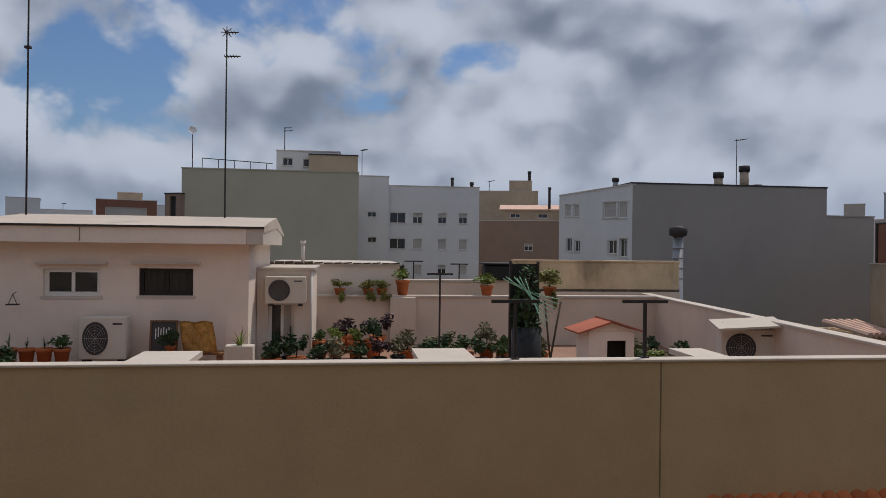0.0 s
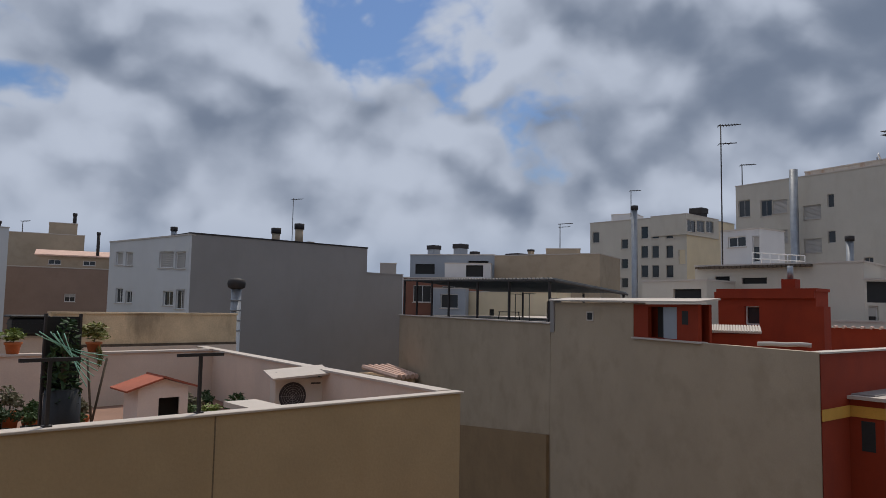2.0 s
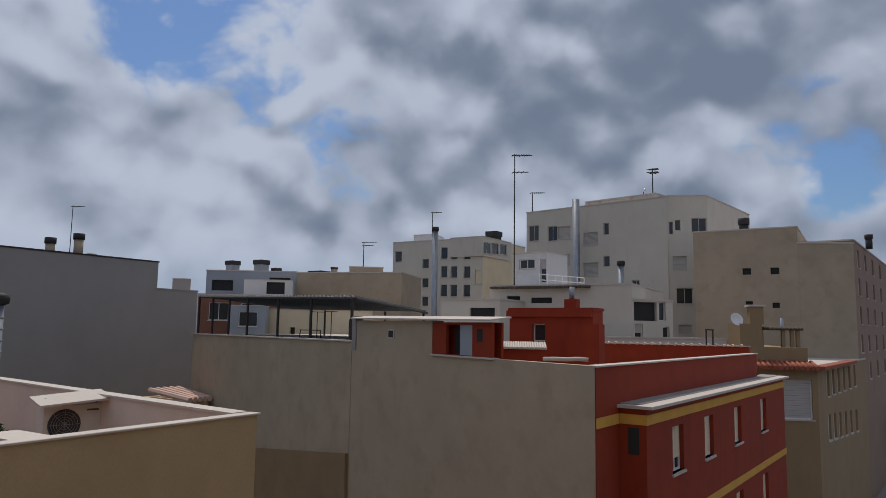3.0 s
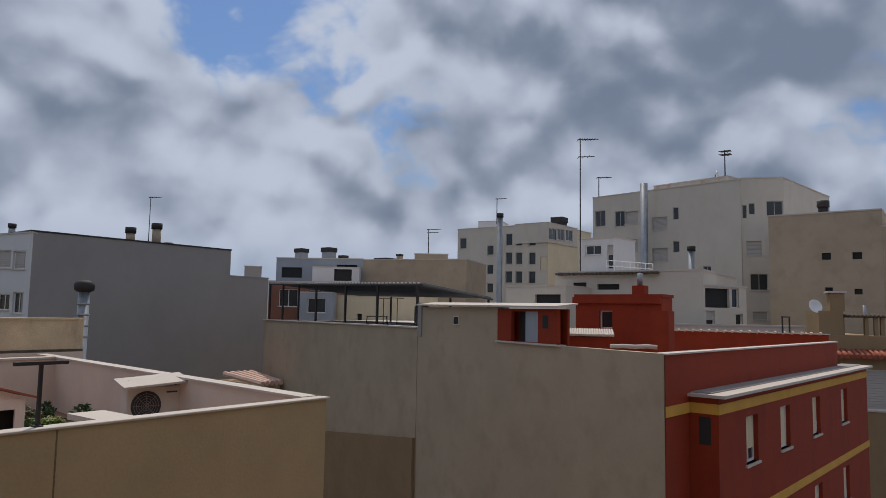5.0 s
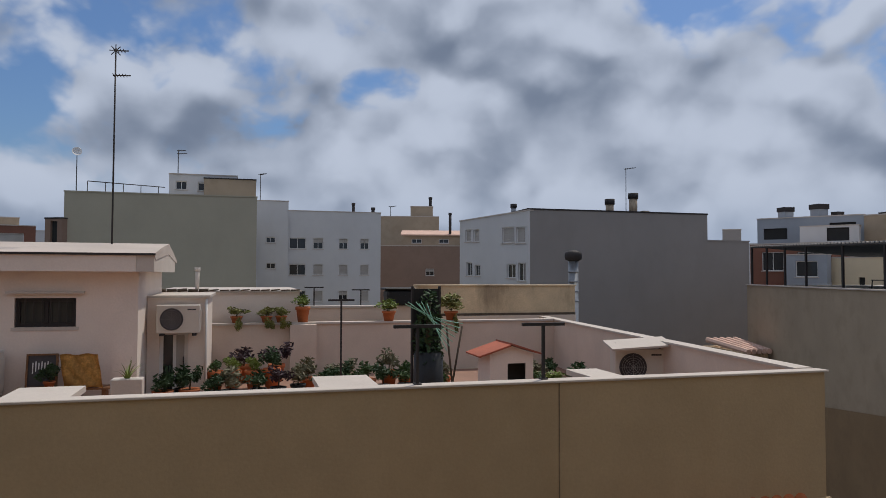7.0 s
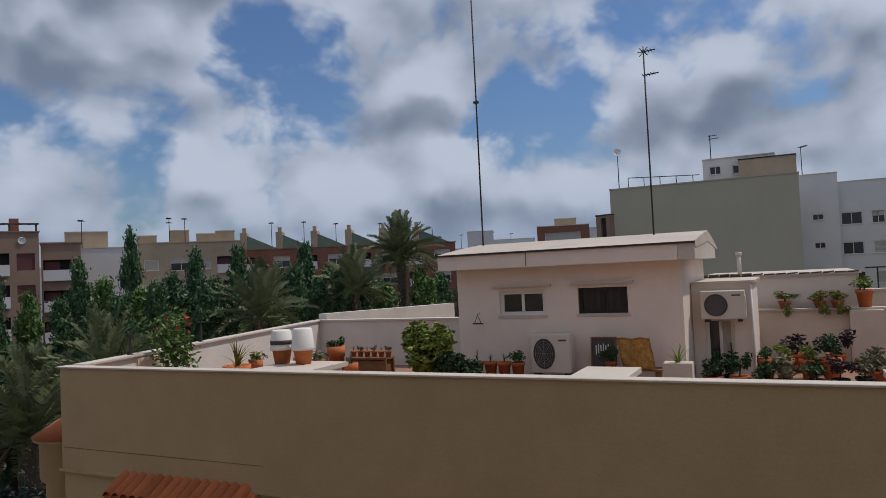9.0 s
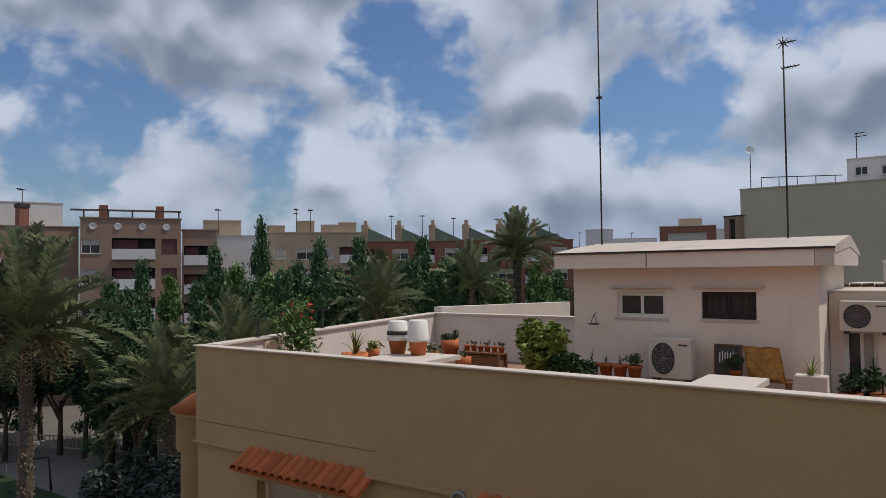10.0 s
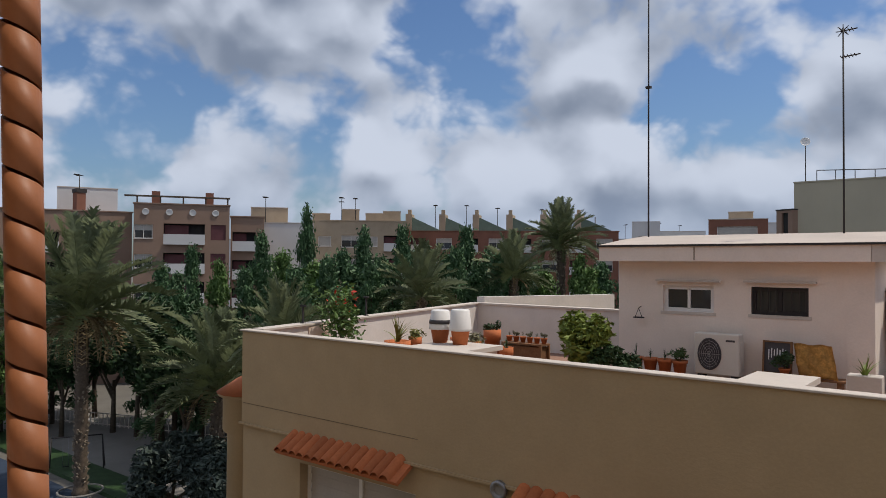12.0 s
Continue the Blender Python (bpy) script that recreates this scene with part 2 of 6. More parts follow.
def add_tube(bm, a, b, r0, r1=None, n=8, caps=True):
    """A tapered round bar from a to b."""
    a, b = Vector(a), Vector(b)
    r1 = r0 if r1 is None else r1
    turn = (b - a).to_track_quat("Z", "Y").to_matrix()
    rings = []
    for c, r in ((a, r0), (b, r1)):
        rings.append([bm.verts.new(c + turn @ Vector((r * math.cos(2 * math.pi * i / n), r * math.sin(2 * math.pi * i / n), 0))) for i in range(n)])
    for i in range(n):
        f = bm.faces.new((rings[0][i], rings[0][(i + 1) % n], rings[1][(i + 1) % n], rings[1][i]))
        f.smooth = n > 6
    if caps:
        bm.faces.new(rings[0][::-1])
        bm.faces.new(rings[1])
    return bm


def tube(a, b, r0, r1=None, n=8):
    return add_tube(bmesh.new(), a, b, r0, r1, n)


def pipe_run(points, r, n=6):
    """One continuous round wire or bar through the points."""
    bm = bmesh.new()
    rings = []
    for i, c in enumerate(points):
        c = Vector(c)
        way = Vector(points[min(i + 1, len(points) - 1)]) - Vector(points[max(i - 1, 0)])
        turn = way.to_track_quat("Z", "Y").to_matrix()
        rings.append([bm.verts.new(c + turn @ Vector((r * math.cos(2 * math.pi * k / n), r * math.sin(2 * math.pi * k / n), 0))) for k in range(n)])
    for lo, hi in zip(rings, rings[1:]):
        for k in range(n):
            bm.faces.new((lo[k], lo[(k + 1) % n], hi[(k + 1) % n], hi[k])).smooth = True
    bm.faces.new(rings[0][::-1])
    bm.faces.new(rings[-1])
    return bm


def lathe(profile, n=16):
    """A turned shape round z from (radius, height) pairs."""
    bm = bmesh.new()
    rings = [[bm.verts.new((r * math.cos(2 * math.pi * i / n), r * math.sin(2 * math.pi * i / n), z)) for i in range(n)] for r, z in profile]
    for lo, hi in zip(rings, rings[1:]):
        for i in range(n):
            bm.faces.new((lo[i], lo[(i + 1) % n], hi[(i + 1) % n], hi[i])).smooth = True
    bm.faces.new(rings[0][::-1])
    bm.faces.new(rings[-1])
    return bm


def prism(points, z0, z1):
    """An upright block over a plan outline given anticlockwise."""
    bm = bmesh.new()
    lo = [bm.verts.new((x, y, z0)) for x, y in points]
    hi = [bm.verts.new((x, y, z1)) for x, y in points]
    bm.faces.new(lo[::-1])
    bm.faces.new(hi)
    n = len(points)
    for i in range(n):
        bm.faces.new((lo[i], lo[(i + 1) % n], hi[(i + 1) % n], hi[i]))
    return bm


def mesh_of(name, bm, mat):
    me = bpy.data.meshes.new(name)
    bm.to_mesh(me)
    bm.free()
    me.materials.append(M[mat])
    return me


def part(name, bm, mat, parent, label="", at=None):
    ob = new(name, bm if isinstance(bm, bpy.types.Mesh) else mesh_of(name, bm, mat))
    ob.parent = parent
    if at is not None:
        ob.matrix_local = at
    if label:
        tagged(ob, label)
    return ob


def thing(name, m, label, category, group="", kind=""):
    ob = new(name)
    ob.matrix_world = m
    ob.empty_display_size = 0.1
    return tagged(ob, label, category, group, kind)


def solid(name, bm, mat, label, category, m=None, group="", kind=""):
    ob = new(name, mesh_of(name, bm, mat))
    if m is not None:
        ob.matrix_world = m
    return tagged(ob, label, category, group, kind)


def polar(az, dist, z=0.0):
    return (dist * math.sin(radians(az)), dist * math.cos(radians(az)), z)


M["black"] = material("black_plastic", (0.015, 0.016, 0.018), rough=0.5, vary=0.15)
M["acwhite"] = material("off_white_enamel", (0.60, 0.55, 0.49), rough=0.45, vary=0.04, stain=0.15, stain_colour=(0.45, 0.38, 0.3), bump=0.03)
M["acdark"] = material("dark_grey_plastic", (0.06, 0.055, 0.06), rough=0.5, vary=0.15)
M["acgrille"] = material("grey_wire", (0.30, 0.28, 0.27), rough=0.5, vary=0.05, bump=0.0)
M["stainline"] = material("hairline_crack", (0.20, 0.15, 0.10), rough=0.95, vary=0.3)
M["rubber"] = material("blue_rubber", (0.03, 0.045, 0.075), rough=0.9, vary=0.15)
M["greenline"] = material("green_plastic_line", (0.25, 0.5, 0.38), rough=0.5, vary=0.05, bump=0.0)
M["wood"] = material("weathered_wood", (0.20, 0.10, 0.05), rough=0.85, vary=0.25, scale=6.0)
M["cloth"] = material("patterned_cloth", (0.62, 0.36, 0.11), rough=0.95, vary=0.3, scale=14.0, stain=0.9, stain_colour=(0.24, 0.10, 0.04))
M["leafpurple"] = material("leaf_purple", (0.05, 0.028, 0.035), rough=0.6, vary=0.3, scale=5.0, bump=0.0)
M["leafdusty"] = material("leaf_dusty", (0.16, 0.15, 0.09), rough=0.7, vary=0.3, scale=5.0, bump=0.0)
M["flower"] = material("red_petal", (0.45, 0.04, 0.02), rough=0.6, vary=0.2, bump=0.0)
M["helix"] = material("terracotta_plastic", (0.30, 0.115, 0.05), rough=0.5, vary=0.06, scale=30.0, grain=200.0, bump=0.03)
M["greenroof"] = material("green_roof_tiles", (0.11, 0.15, 0.12), rough=0.8, vary=0.12)
M["brickred"] = material("red_brick", (0.22, 0.10, 0.07), rough=0.9, vary=0.12, scale=0.5)
M["blueblind"] = material("maroon_blind", (0.12, 0.045, 0.05), rough=0.7, vary=0.1)
M["bluepaint"] = material("blue_grey_paint", (0.32, 0.345, 0.385), rough=0.8, vary=0.08, scale=0.4)
M["sheet"] = material("corrugated_sheet", (0.075, 0.085, 0.095), rough=0.6, metal=0.1, vary=0.15, scale=0.8)
M["rust"] = material("rusty_iron", (0.28, 0.12, 0.06), rough=0.9, vary=0.2)
M["pinktile"] = material("pale_roof_tiles", (0.62, 0.42, 0.34), rough=0.9, vary=0.12)
M["rusty"] = material("rust_streaked_render", (0.52, 0.46, 0.40), stain=0.7, stain_colour=(0.32, 0.14, 0.05), streak=True, vary=0.1, scale=0.6)
M["ochre"] = material("ochre_render", (0.29, 0.20, 0.11), stain=0.3, stain_colour=(0.2, 0.13, 0.07), streak=True, vary=0.08, scale=0.4)
M["leafspire"] = material("conifer_green", (0.06, 0.12, 0.052), rough=0.6, vary=0.35, scale=1.2, bump=0.0)
M["leafpoplar"] = material("light_tree_green", (0.095, 0.165, 0.045), rough=0.6, vary=0.35, scale=1.2, bump=0.0)
M["leafdusk"] = material("grey_green_leaf", (0.04, 0.055, 0.045), rough=0.5, vary=0.35, scale=2.0, bump=0.0)
M["stub"] = material("cut_frond_base", (0.24, 0.195, 0.145), rough=0.95, vary=0.25, scale=8.0)
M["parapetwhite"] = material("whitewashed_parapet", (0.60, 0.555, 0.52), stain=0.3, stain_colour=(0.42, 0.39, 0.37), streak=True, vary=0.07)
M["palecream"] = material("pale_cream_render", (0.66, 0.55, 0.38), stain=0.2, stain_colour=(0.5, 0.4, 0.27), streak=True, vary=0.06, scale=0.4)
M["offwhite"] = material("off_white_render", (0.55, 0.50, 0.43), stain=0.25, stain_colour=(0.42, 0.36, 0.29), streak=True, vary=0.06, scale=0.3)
M["leafolive"] = material("leaf_olive", (0.17, 0.17, 0.045), rough=0.6, vary=0.35, scale=6.0, bump=0.0)
M["brownrender"] = material("brown_lower_render", (0.27, 0.18, 0.10), stain=0.5, stain_colour=(0.20, 0.13, 0.075), vary=0.12, scale=0.5)
M["roofpaint"] = material("pale_roof_paint", (0.50, 0.43, 0.38), stain=0.35, stain_colour=(0.40, 0.34, 0.30), vary=0.07, scale=0.8)

# ---- ground, street and park ----
solid("ground", box(-900, 900, -600, 1200, -0.6, 0.0), "earth", "bare brown earth of the park reaching to the horizon", "ground", kind="structure")
STREET = pose(10, 0.5, 0, 0, 0, -3.7)
solid("road", box(-24, 420, -4.2, 2.6, -0.05, 0.03), "asphalt", "dark grey asphalt street between the buildings", "road", m=STREET, kind="structure")
solid("pavement", box(-24, 420, 2.6, 5.6, -0.05, 0.16), "paving", "pale stone pavement with a raised kerb", "pavement", m=STREET, kind="structure")
# low dark green slab along the near edge of the path
solid("grass_verge", box(-75, -20, 18.3, 20.45, -0.05, 0.22), "leafdark", "dark low strip beside the path", "verge", kind="structure")
solid("playground", box(-62, -22, 12, 17.6, -0.05, 0.04), "rubber", "dark blue rubber playground surface in the park", "playground", kind="structure")
solid("path", box(-75, -20, 20.5, 27, -0.05, 0.05), "paving", "pale grey path through the park", "path", kind="structure")

# ---- terrace building across the street ----
FLOOR, TOP, FY = EYE - 2.10, EYE - 1.01, 6.4
terrace = thing("terrace_building", pose(0, FY, 0), "low cream rendered building with a parapet round its roof terrace", "building")
BAND = EYE - 2.39


def wall_with(openings, u0, u1, z0, z1, thick):
    """A wall along x, its face at y = 0, with openings (u0, u1, z0, z1) that go through it."""
    us = sorted({round(min(max(u, u0), u1), 4) for o in openings for u in o[:2]} | {round(u0, 4), round(u1, 4)})
    zs = sorted({round(min(max(z, z0), z1), 4) for o in openings for z in o[2:]} | {round(z0, 4), round(z1, 4)})
    nu, nz = len(us) - 1, len(zs) - 1

    def filled(i, j):
        if not (0 <= i < nu and 0 <= j < nz):
            return False
        u, z = (us[i] + us[i + 1]) / 2, (zs[j] + zs[j + 1]) / 2
        return not any(o[0] < u < o[1] and o[2] < z < o[3] for o in openings)
    bm, known = bmesh.new(), {}

    def vert(i, j, k):
        if (i, j, k) not in known:
            known[i, j, k] = bm.verts.new((us[i], thick * k, zs[j]))
        return known[i, j, k]
    for i in range(nu):
        for j in range(nz):
            if not filled(i, j):
                continue
            bm.faces.new((vert(i, j, 0), vert(i + 1, j, 0), vert(i + 1, j + 1, 0), vert(i, j + 1, 0)))
            bm.faces.new((vert(i, j, 1), vert(i, j + 1, 1), vert(i + 1, j + 1, 1), vert(i + 1, j, 1)))
            for di, dj, (a, b) in ((-1, 0, ((i, j), (i, j + 1))), (1, 0, ((i + 1, j + 1), (i + 1, j))), (0, -1, ((i + 1, j), (i, j))), (0, 1, ((i, j + 1), (i + 1, j + 1)))):
                if not filled(i + di, j + dj):
                    bm.faces.new((vert(*a, 0), vert(*b, 0), vert(*b, 1), vert(*a, 1)))
    return bm


def louvre(w, h):
    """A lowered roller shutter: one ribbed sheet."""
    bm = bmesh.new()
    n = max(3, int(h / 0.12))
    last = None
    for i in range(n + 1):
        z = -h / 2 + h * i / n
        for y in ((0.03, 0.008) if i < n else (0.03,)):
            row = [bm.verts.new((x, y, z + (0.012 if y < 0.02 else 0))) for x in (-w / 2, w / 2)]
            if last:
                bm.faces.new((last[0], last[1], row[1], row[0]))
            last = row
    return bm


def window(parent, u, z, w, h, depth=0.12, frame_mat="frame", style="pane", sill=True, bars=2, blind="shutter"):
    """A window in an opening whose middle is (u, z) of a wall along x: frame with glass, or a lowered shutter."""
    win = part("window", frame_ring(w, h, min(0.065, 0.075 * w)), frame_mat, parent, at=pose(u, depth, z))
    if style == "shutter":
        part("shutter", louvre(w - 0.1, h - 0.1), blind, win)
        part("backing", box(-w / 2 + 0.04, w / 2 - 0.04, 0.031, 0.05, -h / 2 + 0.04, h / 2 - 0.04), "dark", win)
    else:
        if style == "half":
            part("shutter", box(-w / 2 + 0.05, w / 2 - 0.05, 0.0, 0.02, h * 0.08 if blind == "shutter" else -h * 0.22, h / 2 - 0.05), blind, win)
        step = (w - 0.1) / bars
        for i in range(bars):
            x = -w / 2 + 0.05 + i * step
            part("pane", box(x + 0.015, x + step - 0.015, 0.03, 0.045, -h / 2 + 0.05, h / 2 - 0.05), "glass", win)
            if i:
                part("mullion", box(x - 0.025, x + 0.025, 0.0, 0.06, -h / 2 + 0.05, h / 2 - 0.05), frame_mat, win)
    if sill:
        part("sill", box(-w / 2 - 0.08, w / 2 + 0.08, -depth - 0.06, 0.0, -h / 2 - 0.07, -h / 2), "cap", win)
    return win


def frame_ring(w, h, t):
    bm = bmesh.new()
    add_box(bm, -w / 2, w / 2, 0, 0.06, h / 2 - t, h / 2)
    add_box(bm, -w / 2, w / 2, 0, 0.06, -h / 2, -h / 2 + t)
    add_box(bm, -w / 2, -w / 2 + t, 0, 0.06, -h / 2 + t, h / 2 - t)
    add_box(bm, w / 2 - t, w / 2, 0, 0.06, -h / 2 + t, h / 2 - t)
    return bm


FW = [(-6.60, EYE - 3.6), (-2.75, EYE - 3.6), (1.1, EYE - 3.6), (4.6, EYE - 3.6)]
holes = [(u - 1.05, u + 1.05, z - 0.85, z + 0.85) for u, z in FW]
holes += [(u - 1.05, u + 1.05, z - 3.95, z - 2.25) for u, z in FW]
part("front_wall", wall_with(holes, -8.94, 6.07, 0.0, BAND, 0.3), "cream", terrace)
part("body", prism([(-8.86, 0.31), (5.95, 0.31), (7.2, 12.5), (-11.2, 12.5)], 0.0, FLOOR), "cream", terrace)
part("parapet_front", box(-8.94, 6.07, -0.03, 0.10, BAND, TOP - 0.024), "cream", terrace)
part("moulding", box(-8.98, 6.11, -0.06, -0.03, BAND - 0.012, BAND + 0.02), "cream", terrace)
part("coping_front", box(-8.98, 6.11, -0.055, 0.12, TOP - 0.024, TOP, 0.005), "cap", terrace, "white coping slab")
part("upper_joint", box(-8.9, -5.5, -0.034, -0.0305, EYE - 2.09, EYE - 2.082), "stainline", terrace)
part("joint", box(2.935, 2.948, -0.034, -0.0305, BAND, TOP - 0.03), "stainline", terrace)
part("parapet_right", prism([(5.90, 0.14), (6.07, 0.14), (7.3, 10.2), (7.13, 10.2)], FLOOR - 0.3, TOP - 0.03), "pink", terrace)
part("coping_right", prism([(5.87, 0.181), (6.11, 0.181), (7.34, 10.2), (7.10, 10.2)], TOP - 0.03, TOP), "cap", terrace, "white coping slab")
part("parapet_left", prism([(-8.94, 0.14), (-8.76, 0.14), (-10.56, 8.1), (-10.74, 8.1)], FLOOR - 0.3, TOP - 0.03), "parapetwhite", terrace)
part("coping_left", prism([(-8.98, 0.181), (-8.72, 0.181), (-10.52, 8.1), (-10.78, 8.1)], TOP - 0.03, TOP), "cap", terrace, "white coping slab")
part("parapet_left", prism([(-10.74, 8.32), (-10.5, 8.32), (-8.75, 12.1), (-8.99, 12.1)], FLOOR - 0.3, TOP + 0.14), "parapetwhite", terrace)
part("cross_wall", box(-10.74, -5.4, 8.1, 8.32, FLOOR, TOP - 0.04), "parapetwhite", terrace)
part("coping_cross", box(-10.8, -5.3, 8.06, 8.36, TOP - 0.04, TOP), "cap", terrace)
part("back_wall", box(-0.74, 7.06, 9.0, 9.2, FLOOR, TOP - 0.04), "pink", terrace)
part("coping_back", box(-0.78, 7.0, 8.96, 9.24, TOP - 0.04, TOP), "cap", terrace)
part("pier", box(0.92, 1.47, 8.8, 8.96, FLOOR, TOP - 0.04), "pink", terrace)
part("pier", box(-9.35, -9.0, 1.3, 1.8, FLOOR, TOP - 0.06), "pink", terrace)
for i, (u, z) in enumerate(FW + [(u, z - 3.1) for u, z in FW]):
    shut = window(terrace, u, z, 2.1, 1.7, depth=0.14, style="shutter")
    part("mullion", box(-0.03, 0.03, -0.012, 0.03, -0.8, 0.8), "frame", shut, "white middle guide rail")
# clay tile hoods over the windows
tile = bmesh.new()
n = 7
for s in range(2):
    for k in range(n + 1):
        a = math.pi * k / n
        for yy in (0.0, -0.30):
            tile.verts.new(((0.082 - 0.01 * s) * math.cos(a), yy, (0.075 - 0.01 * s) * math.sin(a) + yy * 0.6))
tile.verts.ensure_lookup_table()
for s in range(2):
    for k in range(n):
        i = s * (2 * n + 2) + 2 * k
        tile.faces.new([tile.verts[j] for j in (i, i + 1, i + 3, i + 2)]).smooth = True
for k in range(n):
    tile.faces.new([tile.verts[j] for j in (2 * k + 1, 2 * n + 2 + 2 * k + 1, 2 * n + 2 + 2 * k + 3, 2 * k + 3)])
TILE = mesh_of("tile", tile, "clay")
for j, (u0, u1) in enumerate(((-7.8, -5.58), (-4.1, -1.5), (0.0, 2.3), (3.4, 5.8))):
    hood = part("hood", prism([(0, -0.33), (u1 - u0, -0.33), (u1 - u0, 0.0), (0, 0.0)], -0.05, 0.0), "clay", terrace, at=pose(u0, -0.03, EYE - 2.375, 31.0, 0, 0))
    for k in range(int((u1 - u0) / 0.15)):
        part("tile", TILE, "clay", hood, at=pose(0.08 + k * 0.15, 0.0, 0.0, -31.0, 0, 0))
part("vent_cap", lathe([(0.10, 0.0), (0.10, 0.05), (0.07, 0.06), (0.06, 0.03)], 14), "steel", terrace, at=pose(-4.33, -0.03, EYE - 2.43, 90, 0, 0))
# corner turret with a clay roof
part("corner_bay", lathe([(0.45, EYE - 6.0), (0.45, EYE - 2.66), (0.52, EYE - 2.6), (0.52, EYE - 2.1), (0.6, EYE - 2.06), (0.6, EYE - 2.02)], 20), "cream", terrace, at=pose(-9.28, 0.5, 0))
part("corner_roof", lathe([(0.62, EYE - 2.02), (0.30, EYE - 1.82), (0.02, EYE - 1.7)], 20), "clay", terrace, "orange clay tile roof", at=pose(-9.28, 0.5, 0))
# roof floor
solid("terrace_floor", prism([(-8.7, 6.65), (5.82, 6.65), (7.05, 15.4), (-10.45, 14.4)], FLOOR, FLOOR + 0.012), "floor", "reddish brown tiled floor of the roof terrace", "floor", kind="structure")
for x0, x1, y0, y1 in ((-1.92, -1.38, 6.52, 7.14), (0.66, 1.2, 6.52, 7.22), (3.36, 3.72, 6.52, 7.1), (-5.75, -4.9, 6.52, 7.26)):
    t = thing("flue_block", pose((x0 + x1) / 2, (y0 + y1) / 2, FLOOR + 0.012), "white flue block with a slab top beside the parapet", "flue", "flue blocks along the parapet")
    part("block", box(x0 - (x0 + x1) / 2 + 0.05, x1 - (x0 + x1) / 2 - 0.05, y0 - (y0 + y1) / 2, y1 - (y0 + y1) / 2 - 0.05, 0, 1.02), "pink", t)
    part("slab", box(x0 - (x0 + x1) / 2, x1 - (x0 + x1) / 2, y0 - (y0 + y1) / 2, y1 - (y0 + y1) / 2, 1.02, 1.075), "cap", t)

# ---- rooftop house ----
hut = thing("roof_house", pose(-5.59, 12.0, FLOOR + 0.012), "white plastered rooftop house with a low pitched metal-edged roof", "house")
E = 2.10 - 0.012   # eye level over its base
HW = [((-4.34 + 5.59), -0.595 + E, 0.86, 0.44), ((-2.9 + 5.59), -0.585 + E, 0.84, 0.44)]
part("wall", wall_with([(u - w / 2, u + w / 2, z - h / 2, z + h / 2) for u, z, w, h in HW], 0, 3.99, 0, 0.05 + E, 0.25), "white", hut)
part("back", box(0, 3.99, 0.251, 3.2, 0, 0.05 + E), "white", hut)
part("pilaster", box(3.62, 3.99, -0.012, 0.0, 0, 0.05 + E), "white", hut)
w1 = window(hut, *HW[0], depth=0.06, sill=False)
w2 = window(hut, *HW[1], depth=0.06, sill=False, frame_mat="iron")
for k in range(8):
    part("bar", box(-0.40 + k * 0.114, -0.39 + k * 0.114, -0.05, -0.035, -0.2, 0.2), "iron", w2)
for u, z, w, h in HW:
    part("window_hood", box(u - w / 2 - 0.1, u + w / 2 + 0.12, -0.09, 0.0, z + h / 2 + 0.07, z + h / 2 + 0.1), "cap", hut)
    part("surround", box(u - w / 2 - 0.04, u + w / 2 + 0.04, -0.012, 0.0, z - h / 2 - 0.05, z - h / 2), "cap", hut)
part("fascia", box(-0.22, 3.99, -0.34, -0.24, 0.04 + E, 0.29 + E), "white", hut)
part("soffit", box(-0.2, 4.2, -0.24, 3.3, 0.05 + E, 0.08 + E), "white", hut)
bm = bmesh.new()
prof = [(-0.36, 0.29), (-0.36, 0.32), (0.6, 0.44), (1.7, 0.55), (2.5, 0.42), (3.3, 0.26), (3.3, 0.22), (1.7, 0.36), (-0.24, 0.22)]
ends = [[bm.verts.new((x, y, z + E)) for y, z in prof] for x in (-0.24, 4.26)]
for i in range(len(prof)):
    j = (i + 1) % len(prof)
    bm.faces.new((ends[0][i], ends[0][j], ends[1][j], ends[1][i]))
bm.faces.new(ends[0][::-1])
bm.faces.new(ends[1])
bmesh.ops.recalc_face_normals(bm, faces=bm.faces)
part("roof", bm, "roofpaint", hut)
part("roof_edge", box(-0.25, 4.27, -0.372, -0.362, 0.288 + E, 0.322 + E), "iron", hut, "dark metal roof edge")
gable = bmesh.new()
gp = [(-0.338, 0.04), (-0.338, 0.285), (0.6, 0.43), (1.7, 0.54), (2.5, 0.41), (3.0, 0.3), (3.0, 0.04)]
for x in (3.995, 4.25):
    gable.faces.new([gable.verts.new((x, y, z + E)) for y, z in gp])
gv = gable.verts[:]
for i in range(7):
    gable.faces.new((gv[i], gv[(i + 1) % 7], gv[7 + (i + 1) % 7], gv[7 + i]))
bmesh.ops.recalc_face_normals(gable, faces=gable.faces)
part("gable", gable, "cap", hut, "bright white gable end")
part("drip_stain", box(1.47, 1.485, -0.347, -0.341, 0.06 + E, 0.28 + E), "stainline", hut)

annex = thing("stair_annex", pose(-1.59, 13.0, FLOOR + 0.012), "white plastered stair annex with a glazed metal door", "annex")
part("wall", wall_with([(0.2, 0.66, 0.06, -0.98 + E)], 0, 0.96, 0, -0.4 + E, 0.2), "white", annex)
part("back", box(0, 0.96, 0.201, 2.2, 0, -0.4 + E), "white", annex)
door = part("door", frame_ring(0.46, 1.05, 0.06), "frame", annex, at=pose(0.43, 0.06, 0.06 + 0.525))
part("pane", box(-0.18, -0.01, 0.02, 0.035, -0.48, 0.48), "glass", door)
part("pane", box(0.03, 0.18, 0.02, 0.035, -0.48, 0.48), "shutter", door, "pale curtained pane")
